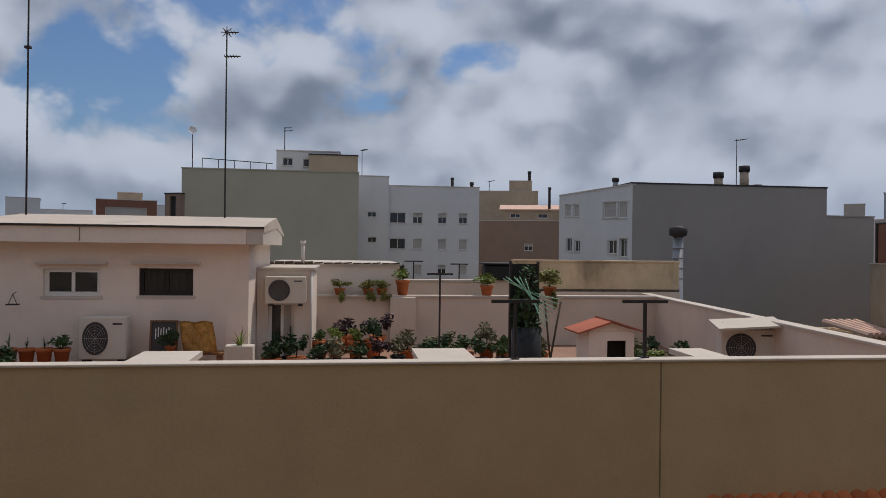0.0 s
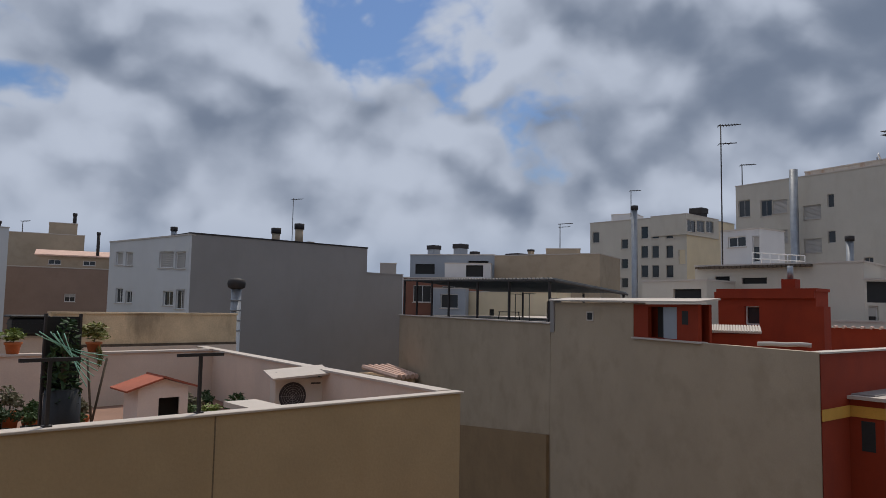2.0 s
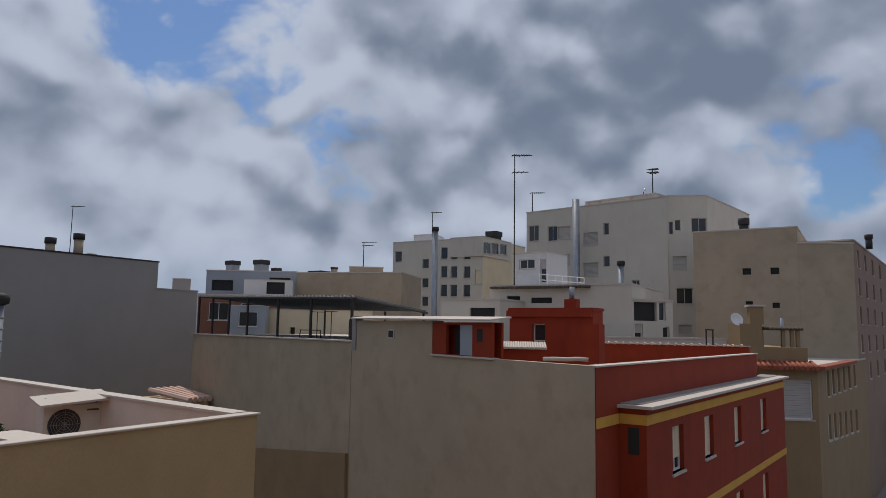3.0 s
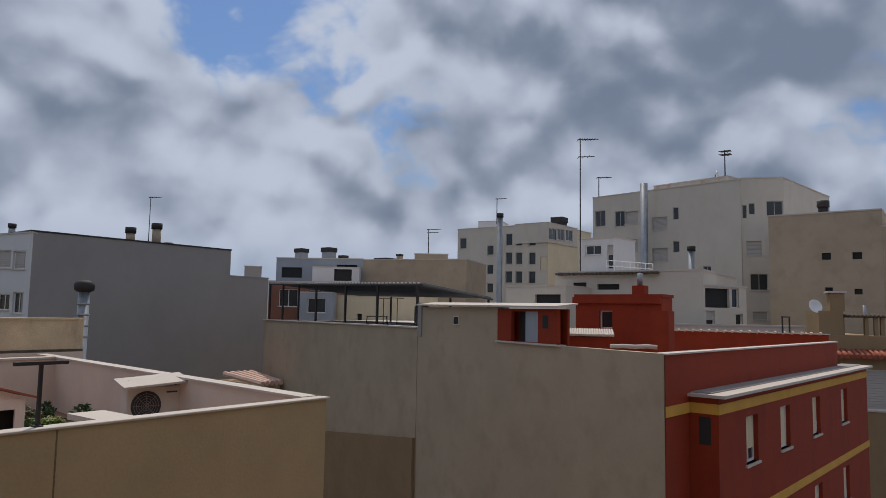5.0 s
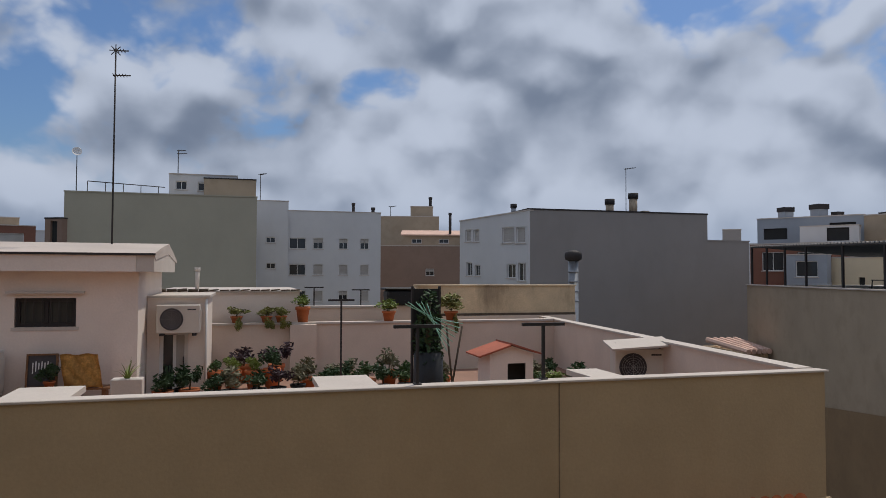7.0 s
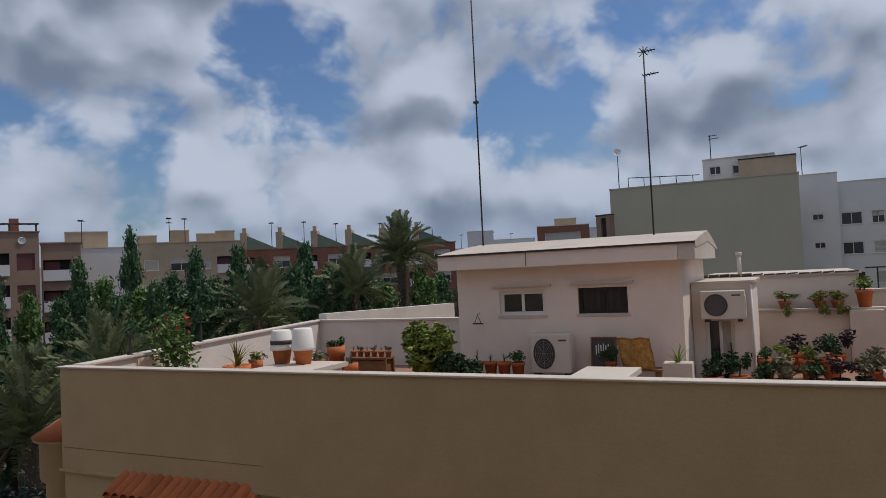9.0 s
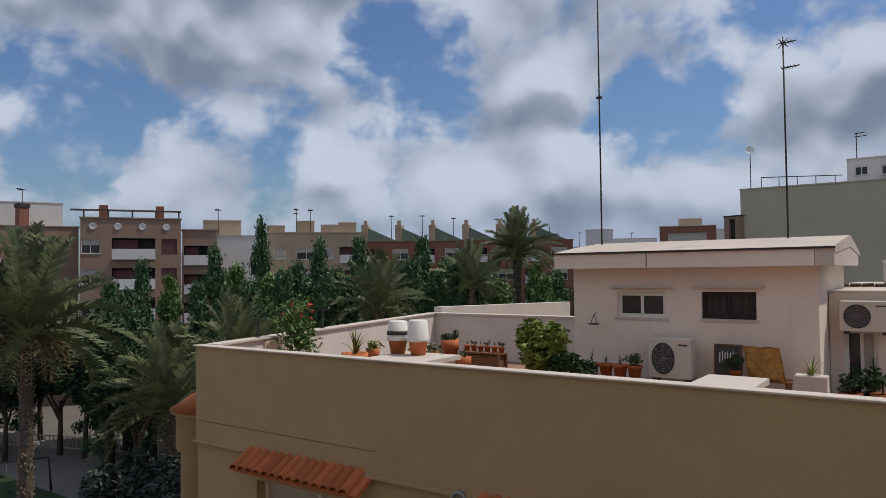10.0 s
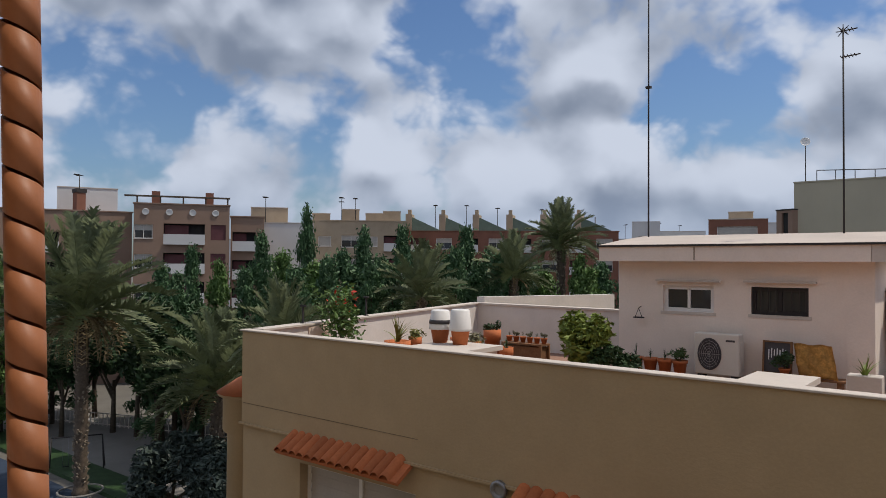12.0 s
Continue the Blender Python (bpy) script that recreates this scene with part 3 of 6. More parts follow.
part("stile", box(-0.015, 0.035, 0, 0.06, -0.48, 0.48), "frame", door)
part("handle", box(0.15, 0.165, -0.03, 0.0, -0.05, 0.09), "iron", door)
part("coping", box(-0.03, 1.02, -0.05, 2.2, -0.4 + E, -0.36 + E), "cap", annex)
part("down_pipe", tube((0.955, -0.03, 0.0), (0.955, -0.03, -0.42 + E), 0.018), "frame", annex, "white down pipe")

lowroof = thing("low_roof", pose(-1.8, 15.75, FLOOR), "low whitewashed rooftop building edged with dark ridge tiles", "building")
part("wall", box(0.05, 2.95, 0.05, 4.0, 0, 1.72), "white", lowroof)
part("roof", box(0, 3.0, 0.0, 4.1, 1.72, 1.76), "cap", lowroof)
for k in range(14):
    part("ridge_tile", tube((0.03 + k * 0.21, 0.0, 1.765), (0.225 + k * 0.21, 0.0, 1.77 + 0.006 * (k % 3)), 0.035 if k < 5 else 0.016, 0.03 if k < 5 else 0.014, 8), "trunk", lowroof)
back2 = thing("neighbour_parapet", pose(0.95, 16.2, FLOOR), "pinkish plastered parapet of the neighbouring roof", "parapet")
part("wall", box(0, 3.2, 0, 0.2, 0, 1.36), "pink", back2)
part("coping", box(-0.02, 3.22, -0.04, 0.24, 1.36, 1.4), "cap", back2)
pipe = thing("chimney_pipe", pose(-1.05, 17.2, FLOOR + 1.76), "white chimney pipe on the low roof", "pipe")
part("pipe", tube((0, 0, 0), (0, 0, 0.42), 0.045), "cap", pipe)
part("cap", tube((0, 0, 0.42), (0, 0, 0.5), 0.065), "cap", pipe)
oldw = thing("old_wall", pose(4.05, 16.9, FLOOR), "weathered cream rendered wall with dark run stains", "wall")
part("wall", box(0, 4.2, 0, 0.35, 0, 1.83), "old", oldw)
part("top", box(-0.02, 4.22, -0.03, 0.38, 1.83, 1.87), "old", oldw)
part("plinth", box(0, 4.2, -0.05, 0.0, 0, 1.10), "pink", oldw)
part("damp_course", box(0, 4.2, -0.03, 0.0, 1.10, 1.16), "trunk", oldw, "dark damp course")
vent = thing("vent_stack", pose(9.72, 20.0, 0), "grey metal vent stack with a ribbed dark cowl", "vent")
part("shaft", tube((0, 0, 0), (0, 0, EYE + 0.48), 0.15, n=14), "steel", vent)
part("cowl", lathe([(0.15, EYE + 0.45), (0.25, EYE + 0.5), (0.27, EYE + 0.62), (0.25, EYE + 0.72), (0.1, EYE + 0.78)], 18), "iron", vent, "dark ribbed cowl")
for k in range(4):
    part("collar", tube((0, 0, EYE - 0.8 + k * 0.3), (0, 0, EYE - 0.76 + k * 0.3), 0.17, n=14), "steel", vent)
tank = thing("water_tank", pose(3.5, 16.3, FLOOR + 1.4), "black plastic water tank standing on the parapet", "tank")
part("tank", box(-0.36, 0.36, -0.25, 0.25, 0, 0.36, 0.05), "black", tank)
for z in (0.1, 0.22):
    part("rib", box(-0.37, 0.37, -0.26, 0.26, z, z + 0.025), "black", tank)
part("lid", box(-0.42, 0.3, -0.28, 0.28, 0.36, 0.41, 0.02), "black", tank)

# ---- air conditioners ----


def outdoor_unit(m, label, roofed=False):
    ac = thing("air_conditioner", m, label, "air conditioner", "outdoor units of air conditioners")
    part("casing", box(-0.40, 0.40, 0, 0.30, 0.05, 0.60, 0.012), "acwhite", ac)
    fan = part("fan", lathe([(0.215, 0.0), (0.215, 0.012), (0.2, 0.014), (0.19, 0.004), (0.04, 0.004), (0.03, 0.0)], 28), "acdark", ac, "dark round fan behind a grille", at=pose(-0.12, -0.002, 0.325, 90, 0, 0))
    for k in range(1, 6):
        r = 0.035 * k
        ring = pipe_run([(r * math.cos(math.pi * i / 12), r * math.sin(math.pi * i / 12), 0.016) for i in range(25)], 0.003, 4)
        part("grille_ring", ring, "acgrille", fan)
    for k in range(8):
        a = 2 * math.pi * k / 8
        part("grille_spoke", tube((0, 0, 0.017), (0.2 * math.cos(a), 0.2 * math.sin(a), 0.017), 0.003, n=4), "acgrille", fan)
    part("badge", box(0.17, 0.33, -0.004, 0.0, 0.5, 0.525), "acdark", ac)
    part("side_panel", box(0.4, 0.415, 0.03, 0.27, 0.1, 0.5), "acwhite", ac)
    for s in (-0.3, 0.3):
        part("foot", box(s - 0.04, s + 0.04, 0.0, 0.3, 0, 0.05), "iron", ac)
    if roofed:
        part("board", box(-0.46, 0.5, -0.16, 0.42, 0.66, 0.69), "cap", ac, "sloping white board above", at=pose(0, 0, 0, 8, -4, 0))
        for s in (-0.35, 0.35):
            part("prop", box(s - 0.02, s + 0.02, 0.1, 0.14, 0.6, 0.69), "iron", ac)
    return ac


outdoor_unit(pose(-3.76, 11.66, FLOOR + 0.26) @ Matrix.Diagonal((0.88, 0.8, 1.2, 1)), "white outdoor air conditioner on feet against the house")
st = thing("stand", pose(-3.76, 11.62, FLOOR + 0.012), "dark iron stand under the air conditioner", "stand")
for s in (-0.3, 0.3):
    part("rail", box(s - 0.03, s + 0.03, 0, 0.3, 0.2, 0.248), "iron", st)
    for yy in (0.02, 0.25):
        part("leg", box(s - 0.02, s + 0.02, yy, yy + 0.03, 0, 0.2), "iron", st)
outdoor_unit(pose(-1.07, 12.69, EYE - 1.03) @ Matrix.Scale(0.86, 4), "white outdoor air conditioner bracketed above the annex door")
outdoor_unit(pose(5.95, 9.9, FLOOR + 0.36, 0, 0, -14), "white outdoor air conditioner under a sloping board", True)
st = thing("stand", pose(5.95, 9.9, FLOOR + 0.012, 0, 0, -14), "dark iron stand under the roofed air conditioner", "stand")
part("block", box(-0.36, 0.36, 0, 0.3, 0, 0.345), "pink", st)

# ---- posts, clotheslines and masts ----


def tee_post(x, y, z0, z1, w, label):
    t = thing("clothes_post", pose(x, y, z0), label, "post", "iron posts for clotheslines")
    part("post", box(-0.014, 0.014, -0.014, 0.014, 0, z1 - z0), "iron", t)
    part("crossbar", box(-w / 2, w / 2, -0.02, 0.02, z1 - z0, z1 - z0 + 0.03), "iron", t)
    part("base", box(-0.035, 0.035, -0.035, 0.035, 0, 0.012), "iron", t)
    return t


tee_post(2.82, 6.47, TOP, EYE - 0.49, 0.44, "dark iron T-shaped clothes post on the white coping")
tee_post(1.55, 6.45, TOP, EYE - 0.49, 0.45, "dark iron T-shaped clothes post beside the climbing plant")
tee_post(1.5, 11.5, FLOOR + 0.012, EYE - 0.42, 0.42, "tall dark iron T-shaped clothes post among pots")
tee_post(1.62, 17.5, FLOOR, EYE - 0.32, 0.46, "thin T-shaped clothes post behind the back wall")
tee_post(2.76, 17.5, FLOOR, EYE - 0.38, 0.44, "thin T-shaped clothes post behind the back wall")
tee_post(-9.09, 7.64, TOP, TOP + 0.27, 0.12, "short dark iron rod on the white parapet")
tee_post(-9.52, 9.52, TOP, TOP + 0.33, 0.12, "short dark iron rod on the white parapet")
lines = thing("clothes_lines", pose(2.0, 8.3, EYE - 0.34), "pale green plastic clotheslines slung over the climbing plant", "clothesline")
for k in range(7):
    a, b = Vector((-0.16 + 0.045 * k, 0.05 * (k % 3), 0.02 * (k % 2))), Vector((0.62 - 0.05 * k, 0.2 - 0.06 * k, -0.26 - 0.05 * k))
    bm = pipe_run([a.lerp(b, q / 8) - Vector((0, 0, 0.16 * (q / 8) * (1 - q / 8))) for q in range(9)], 0.0055, 5)
    part("line", bm, "greenline", lines)


def antenna(m, mast, kind, label, r=0.02, scale=1.0):
    """A television aerial: mast, and beams with cross rods."""
    t = thing("antenna", m @ pose(0, 0, 0, 0, 0, -50 if kind in ("yagi", "one") else 0), label, "antenna", "television antennas on roofs")
    part("mast", tube((0, 0, 0), (0, 0, mast), r, r * 0.8, 8), "iron", t)
    heads = {"yagi": ((0.99, 0.9, 7), (0.86, 0.7, 3)), "star": ((0.985, 0.5, 4), (0.86, 0.6, 5)), "one": ((0.97, 0.8, 6),), "dish": (), "bare": ()}[kind]
    for f, length, n in heads:
        L = length * scale
        beam = part("beam", tube((-0.15 * L, 0, mast * f), (L, 0, mast * f + 0.06 * L), r * 0.7, n=6), "iron", t)
        for k in range(n):
            x = -0.1 * L + L * k / n
            s = 0.28 * scale * (1 - 0.05 * k)
            part("rod", tube((x, -s, mast * f + 0.06 * x), (x, s, mast * f + 0.06 * x), r * 0.45, n=5), "iron", beam)
    if kind == "star":
        for k in range(4):
            a = math.pi * k / 4
            part("rod", tube((-0.11 * math.cos(a), 0, mast - 0.05 - 0.11 * math.sin(a)), (0.11 * math.cos(a), 0, mast - 0.05 + 0.11 * math.sin(a)), 0.008, n=5), "iron", t)
    if kind == "dish":
        part("dish", lathe([(0.02, 0), (0.2, 0.03), (0.36, 0.12), (0.37, 0.12), (0.2, 0.01), (0.02, -0.02)], 16), "frame", t, at=pose(0, -0.1, mast, 70, 0, 20))
    return t


antenna(pose(-2.23, 13.4, FLOOR + 2.56), 3.5, "star", "tall dark antenna mast on the rooftop house", 0.016, 0.42)
m2 = antenna(pose(-5.62, 13.4, FLOOR + 2.45), 6.4, "bare", "tall bare dark mast beside the rooftop house", 0.018)
part("clamp", box(-0.05, 0.05, -0.04, 0.04, 3.1, 3.14), "iron", m2)

# ---- plants ----


def leaf_cloud(n, radii, size, seed, hollow=0.5, lobes=0):
    """Many small folded leaves in an uneven rounded mass."""
    rnd = random.Random(seed)
    verts, faces = [], []
    centres = [Vector((rnd.gauss(0, 0.5), rnd.gauss(0, 0.5), rnd.uniform(-0.6, 0.7))) for _ in range(max(lobes, 1))]
    for _ in range(n):
        d = Vector((rnd.gauss(0, 1), rnd.gauss(0, 1), rnd.gauss(0, 1))).normalized() * (hollow + (1 - hollow) * rnd.random() ** 0.5)
        if lobes:
            c = rnd.choice(centres)
            d = c * 0.62 + d * 0.42
        p = Vector((d.x * radii[0], d.y * radii[1], d.z * radii[2]))
        ax = Vector((rnd.gauss(0, 1), rnd.gauss(0, 1), rnd.gauss(0, 0.6))).normalized()
        side = ax.cross(Vector((rnd.gauss(0, 1), rnd.gauss(0, 1), rnd.gauss(0, 1)))).normalized()
        s = size * rnd.uniform(0.6, 1.4)
        i = len(verts)
        up = ax.cross(side) * s * 0.15
        verts += [p - ax * s, p + side * s * 0.42 + up, p + ax * s, p - side * s * 0.42 + up]
        faces += [(i, i + 1, i + 2), (i, i + 2, i + 3)]
    me = bpy.data.meshes.new("leaves")
    me.from_pydata([tuple(v) for v in verts], [], faces)
    return me


def leafy(me, mat):
    c = me.copy()
    c.materials.append(M[mat])
    return c


CLOUDS = [leaf_cloud(300, (1, 1, 0.8), 0.16, k, 0.3, 7) for k in range(3)]
BLADES = []
for k in range(3):
    rnd = random.Random(40 + k)
    vs, fs = [], []
    for i in range(26):
        a, lean, ln = rnd.uniform(0, 6.28), rnd.uniform(0.1, 0.9), rnd.uniform(0.7, 1.1)
        o = Vector((math.cos(a), math.sin(a), 0))
        s = o.cross(Vector((0, 0, 1))) * 0.045
        last = None
        for q in range(5):
            f = q / 4
            c = o * (lean * ln * f * f) + Vector((0, 0, ln * f - 0.45 * lean * ln * f * f))
            wv = s * (1 - f * 0.9)
            vs += [c - wv, c + wv]
            if last is not None:
                fs.append((last, last + 1, last + 3, last + 2))
            last = len(vs) - 2
    me = bpy.data.meshes.new("blades")
    me.from_pydata([tuple(v) for v in vs], [], fs)
    BLADES.append(me)
LEAVES = {}


def plant_mesh(kind, k, mat):
    key = (kind, k % 3, mat)
    if key not in LEAVES:
        LEAVES[key] = leafy((BLADES if kind == "blades" else CLOUDS)[k % 3], mat)
    return LEAVES[key]


def potted(x, y, z, r, h, plant, pr, ph, mat, label, pot="clay", square=False, trail=0.0):
    """A plant in a pot: pot with rim, soil, and leaves."""
    t = thing("potted_plant", pose(x, y, z), label, "plant", "potted plants on the terrace")
    if square:
        part("pot", box(-r, r, -r * 0.6, r * 0.6, 0, h, 0.01), pot, t)
    else:
        part("pot", lathe([(r * 0.68, 0), (r * 0.92, h * 0.8), (r * 1.04, h * 0.8), (r * 1.06, h), (r * 0.9, h), (r * 0.86, h * 0.9)], 14), pot, t)
    part("soil", tube((0, 0, h * 0.86), (0, 0, h * 0.9), r * (0.5 if square else 0.86), n=12), "bark", t)
    k = int(abs(x * 37 + y * 11)) % 7
    if plant == "blades":
        part("foliage", plant_mesh("blades", k, mat), mat, t, at=pose(0, 0, h * 0.88, 0, 0, k * 50) @ Matrix.Diagonal((pr, pr, ph, 1)))
    else:
        part("foliage", plant_mesh("cloud", k, mat), mat, t, at=pose(0, 0, h * 0.9 + ph * 0.45, 0, 0, k * 50) @ Matrix.Diagonal((pr, pr, ph * 0.62, 1)))
        part("stem", tube((0, 0, h * 0.85), (0.02, 0, h * 0.9 + ph * 0.5), 0.012), "bark", t)
        if trail:
            part("trailing_stem", plant_mesh("cloud", k + 1, mat), mat, t, at=pose(0.05, -r - 0.09, h * 0.5 - trail * 0.4, 0, 0, k * 80) @ Matrix.Diagonal((pr * 0.6, 0.09, trail, 1)))
    return t


F0 = FLOOR + 0.012
# along the house
for x, kind, pr, ph, lab in ((-5.02, "blades", 0.14, 0.26, "spiky green plant in a clay pot by the house"), (-4.77, "blades", 0.12, 0.22, "small aloe in a clay pot by the house"),
                             (-4.52, "blades", 0.13, 0.2, "small succulent in a clay pot by the house"), (-4.27, "cloud", 0.2, 0.26, "leafy young plant in a clay pot with a cane")):
    sb = thing("brick_stand", pose(x, 11.45, F0), "reddish brick block under a flower pot", "block", "blocks under the pots")
    part("block", box(-0.11, 0.11, -0.11, 0.11, 0, 0.28), "clay", sb)
    potted(x, 11.45, F0 + 0.28, 0.12, 0.24, kind, pr, ph, "leafdark" if kind == "blades" else "leaf", lab)
# planting along the back of the terrace
rnd = random.Random(5)
rows = [(-1.25, 12.3, 0.2, 0.3, "leafdark", 0.2), (-0.85, 12.4, 0.22, 0.45, "leafdark", 0.1), (-0.5, 13.6, 0.18, 0.3, "leaf", 0.34), (-0.2, 13.6, 0.22, 0.36, "leafbright", 0.34),
        (0.18, 13.6, 0.2, 0.34, "leafbright", 0.34), (0.5, 13.6, 0.26, 0.5, "leafdark", 0.36), (0.0, 14.4, 0.36, 0.44, "leafpurple", 0.34), (0.62, 14.4, 0.36, 0.52, "leafpurple", 0.34),
        (1.12, 13.2, 0.3, 0.46, "leafdusty", 0.2), (1.75, 13.2, 0.32, 0.4, "leafdusty", 0.2), (2.15, 12.8, 0.24, 0.42, "leaf", 0.2), (2.58, 13.0, 0.26, 0.5, "leafdusty", 0.34),
        (2.9, 13.0, 0.2, 0.36, "leaf", 0.24), (3.3, 12.0, 0.2, 0.3, "leaf", 0.2), (3.5, 12.6, 0.24, 0.4, "leafdusty", 0.24), (4.95, 12.0, 0.3, 0.3, "leaf", 0.1), (5.3, 11.6, 0.25, 0.25, "leafbright", 0.1),
        (5.75, 11.6, 0.34, 0.42, "leafdark", 0.2)]
for i, (x, y, pr, ph, mat, ph0) in enumerate(rows):
    lab = {"leaf": "green leafy plant in a clay pot", "leafdark": "dark green bushy plant in a clay pot", "leafbright": "bright green plant in a clay pot",
           "leafpurple": "tall dark purple-leaved plant in a clay pot", "leafdusty": "dusty grey-green plant in a clay pot"}[mat] + " on the terrace floor"
    potted(x, y, F0, 0.16, max(0.22, ph0), "cloud", pr, ph, mat, lab)
rnd = random.Random(15)
for k in range(20):
    x = -1.3 + k * 0.37 + rnd.uniform(-0.1, 0.1)
    if abs(x - 4.25) < 0.7:
        continue
    mat = rnd.choice(("leafdark", "leafdark", "leafdusty", "leafpurple", "leaf"))
    lab = {"leaf": "green leafy", "leafdark": "dark green bushy", "leafpurple": "dark purple-leaved", "leafdusty": "dusty grey-green"}[mat] + " plant in a low black pot"
    potted(x, 12.35 + rnd.uniform(-0.2, 0.3), F0, 0.13, 0.2, "cloud", rnd.uniform(0.2, 0.3), rnd.uniform(0.3, 0.5), mat, lab, "black")
potted(-1.3, 9.0, F0, 0.17, 0.88, "blades", 0.34, 0.36, "leafbright", "bright green plant in a tall white box planter", "cap", True)
for x, y, lab in ((-0.16, 15.5, "trailing plant in a small pot on the back wall"), (0.45, 15.5, "trailing plant in a long clay trough"), (0.75, 15.5, "trailing plant in a long clay trough")):
    potted(x, y, TOP, 0.12, 0.14, "cloud", 0.26, 0.26, "leafolive", lab, trail=0.24)
potted(1.2, 15.5, TOP, 0.15, 0.33, "cloud", 0.26, 0.34, "leafbright", "bushy light green plant in a clay pot on the pier")
potted(3.07, 15.5, TOP, 0.15, 0.22, "cloud", 0.36, 0.34, "leafbright", "bushy light green plant in a clay pot on the back wall")
potted(4.5, 15.5, TOP, 0.15, 0.2, "cloud", 0.42, 0.5, "leafolive", "sprawling yellow-green plant in a pot on the back wall", trail=0.4)
climb = thing("climbing_plant", pose(2.18, 8.5, F0), "dark climbing plant on a black barrel and frame", "plant")
part("barrel", lathe([(0.17, 0), (0.19, 0.3), (0.19, 0.7), (0.18, 1.15)], 16), "black", climb)
part("foliage", leafy(leaf_cloud(620, (0.19, 0.18, 0.74), 0.045, 9, 0.3), "leafdark"), "leafdark", climb, at=pose(0, 0, 1.22))
part("stem", tube((0, 0, 1.1), (0, 0, 1.75), 0.03), "bark", climb)
part("screen", box(-0.17, 0.16, 0.1, 0.13, 1.1, 1.92), "black", climb, "black mesh screen")
for u in (-0.18, 0.17):
    part("upright", box(u - 0.012, u + 0.012, 0.09, 0.14, 0.0, 1.95), "iron", climb)
dog = thing("dog_house", pose(4.31, 11.2, F0) @ Matrix.Diagonal((0.9, 0.9, 0.94, 1)), "small white dog house with a red tiled roof", "dog house")
part("wall", wall_with([(-0.08, 0.28, 0.0, 0.66)], -0.43, 0.43, 0, 0.82, 0.04), "white", dog)
part("back", box(-0.43, 0.43, 0.3, 0.7, 0, 0.82), "white", dog)
# added dark sheet: shade behind the door, put into colour
part("inside", box(-0.39, 0.39, 0.27, 0.298, 0, 0.8), "dark", dog)
for s in (-1, 1):
    part("side", box(s * 0.41 - 0.02, s * 0.41 + 0.02, 0.04, 0.3, 0, 0.82), "white", dog)
    rs = part("roof_side", box(0, 0.64, -0.1, 0.75, 0, 0.03), "roofred", dog, "red tiled roof slope", at=pose(-0.05, 0, 1.0, 0, 17 if s > 0 else 163, 0))
bm = bmesh.new()
bm.faces.new([bm.verts.new(c) for c in ((-0.43, 0.01, 0.82), (0.43, 0.01, 0.82), (-0.05, 0.01, 0.99))])
bm.faces.new([bm.verts.new(c) for c in ((-0.43, 0.05, 0.82), (-0.05, 0.05, 0.99), (0.43, 0.05, 0.82))])
part("gable", bm, "white", dog)
for x0, lean in ((3.35, 10), (3.42, -6)):
    ck = thing("cane", pose(x0, 11.6, F0, 0, lean, 0), "leaning brown garden cane", "cane", "canes among the pots")
    part("cane", tube((0, 0, 0), (0, 0, 1.25), 0.018), "bark", ck)
# left part of the terrace
big = thing("leafy_shrub", pose(-5.3, 10.3, F0), "large bright yellow-green shrub on the terrace", "shrub")
part("foliage", leafy(leaf_cloud(2200, (0.62, 0.5, 0.62), 0.065, 21, 0.4, 9), "leafbright"), "leafbright", big, at=pose(-0.15, 0, 0.82))
part("foliage", leafy(leaf_cloud(900, (0.42, 0.4, 0.36), 0.065, 22, 0.4, 5), "leafdark"), "leafdark", big, at=pose(0.45, 0.1, 0.55))
part("stem", tube((0, 0, 0), (0, 0, 0.9), 0.04, 0.02), "bark", big)
rose = thing("rose_bush", pose(-8.6, 8.05, F0), "climbing rose bush with small red flowers", "shrub")
part("foliage", leafy(leaf_cloud(900, (0.5, 0.45, 0.74), 0.05, 31, 0.2, 12), "leafpoplar"), "leafpoplar", rose, at=pose(0, 0, 1.2))
part("flower", leafy(leaf_cloud(24, (0.3, 0.28, 0.26), 0.04, 32, 0.5), "flower"), "flower", rose, "small red flowers", at=pose(0.12, -0.1, 1.5))
part("stem", tube((0, 0, 0), (0, 0, 1.2), 0.03), "bark", rose)
for x, hgt, k in ((-5.68, 0.40, 0), (-5.36, 0.42, 1)):
    t = thing("covered_pot", pose(x, 7.0, FLOOR + 1.087), "clay pot covered with an upturned white plastic pot", "pot", "covered pots on the slab")
    part("pot", lathe([(0.09, 0), (0.12, 0.18), (0.13, 0.2)], 16), "clay", t)
    part("cover", lathe([(0.145, 0.17), (0.14, 0.2), (0.115, hgt), (0.1, hgt + 0.012)], 18), "frame", t, "white upturned plastic pot")
    if k == 0:
        part("print", lathe([(0.1415, 0.24), (0.1385, 0.27), (0.137, 0.29)], 18), "acdark", t)
potted(-7.6, 8.3, F0, 0.2, 0.85, "blades", 0.6, 0.5, "leafolive", "spiky yellow-green yucca in a clay planter", "clay")
potted(-5.7, 7.9, F0, 0.2, 0.8, "blades", 0.34, 0.42, "leafolive", "grassy green plant in a clay pot")
rack = thing("plant_rack", pose(-6.6, 10.5, F0), "low brown wooden rack crowded with small clay pots", "shelf")
part("shelf", box(-0.42, 0.38, -0.15, 0.15, 0.68, 0.71), "wood", rack)
part("crate", box(-0.40, 0.34, -0.12, 0.12, 0.45, 0.66, 0.01), "wood", rack)
part("shelf", box(-0.42, 0.38, -0.15, 0.15, 0.40, 0.43), "wood", rack)
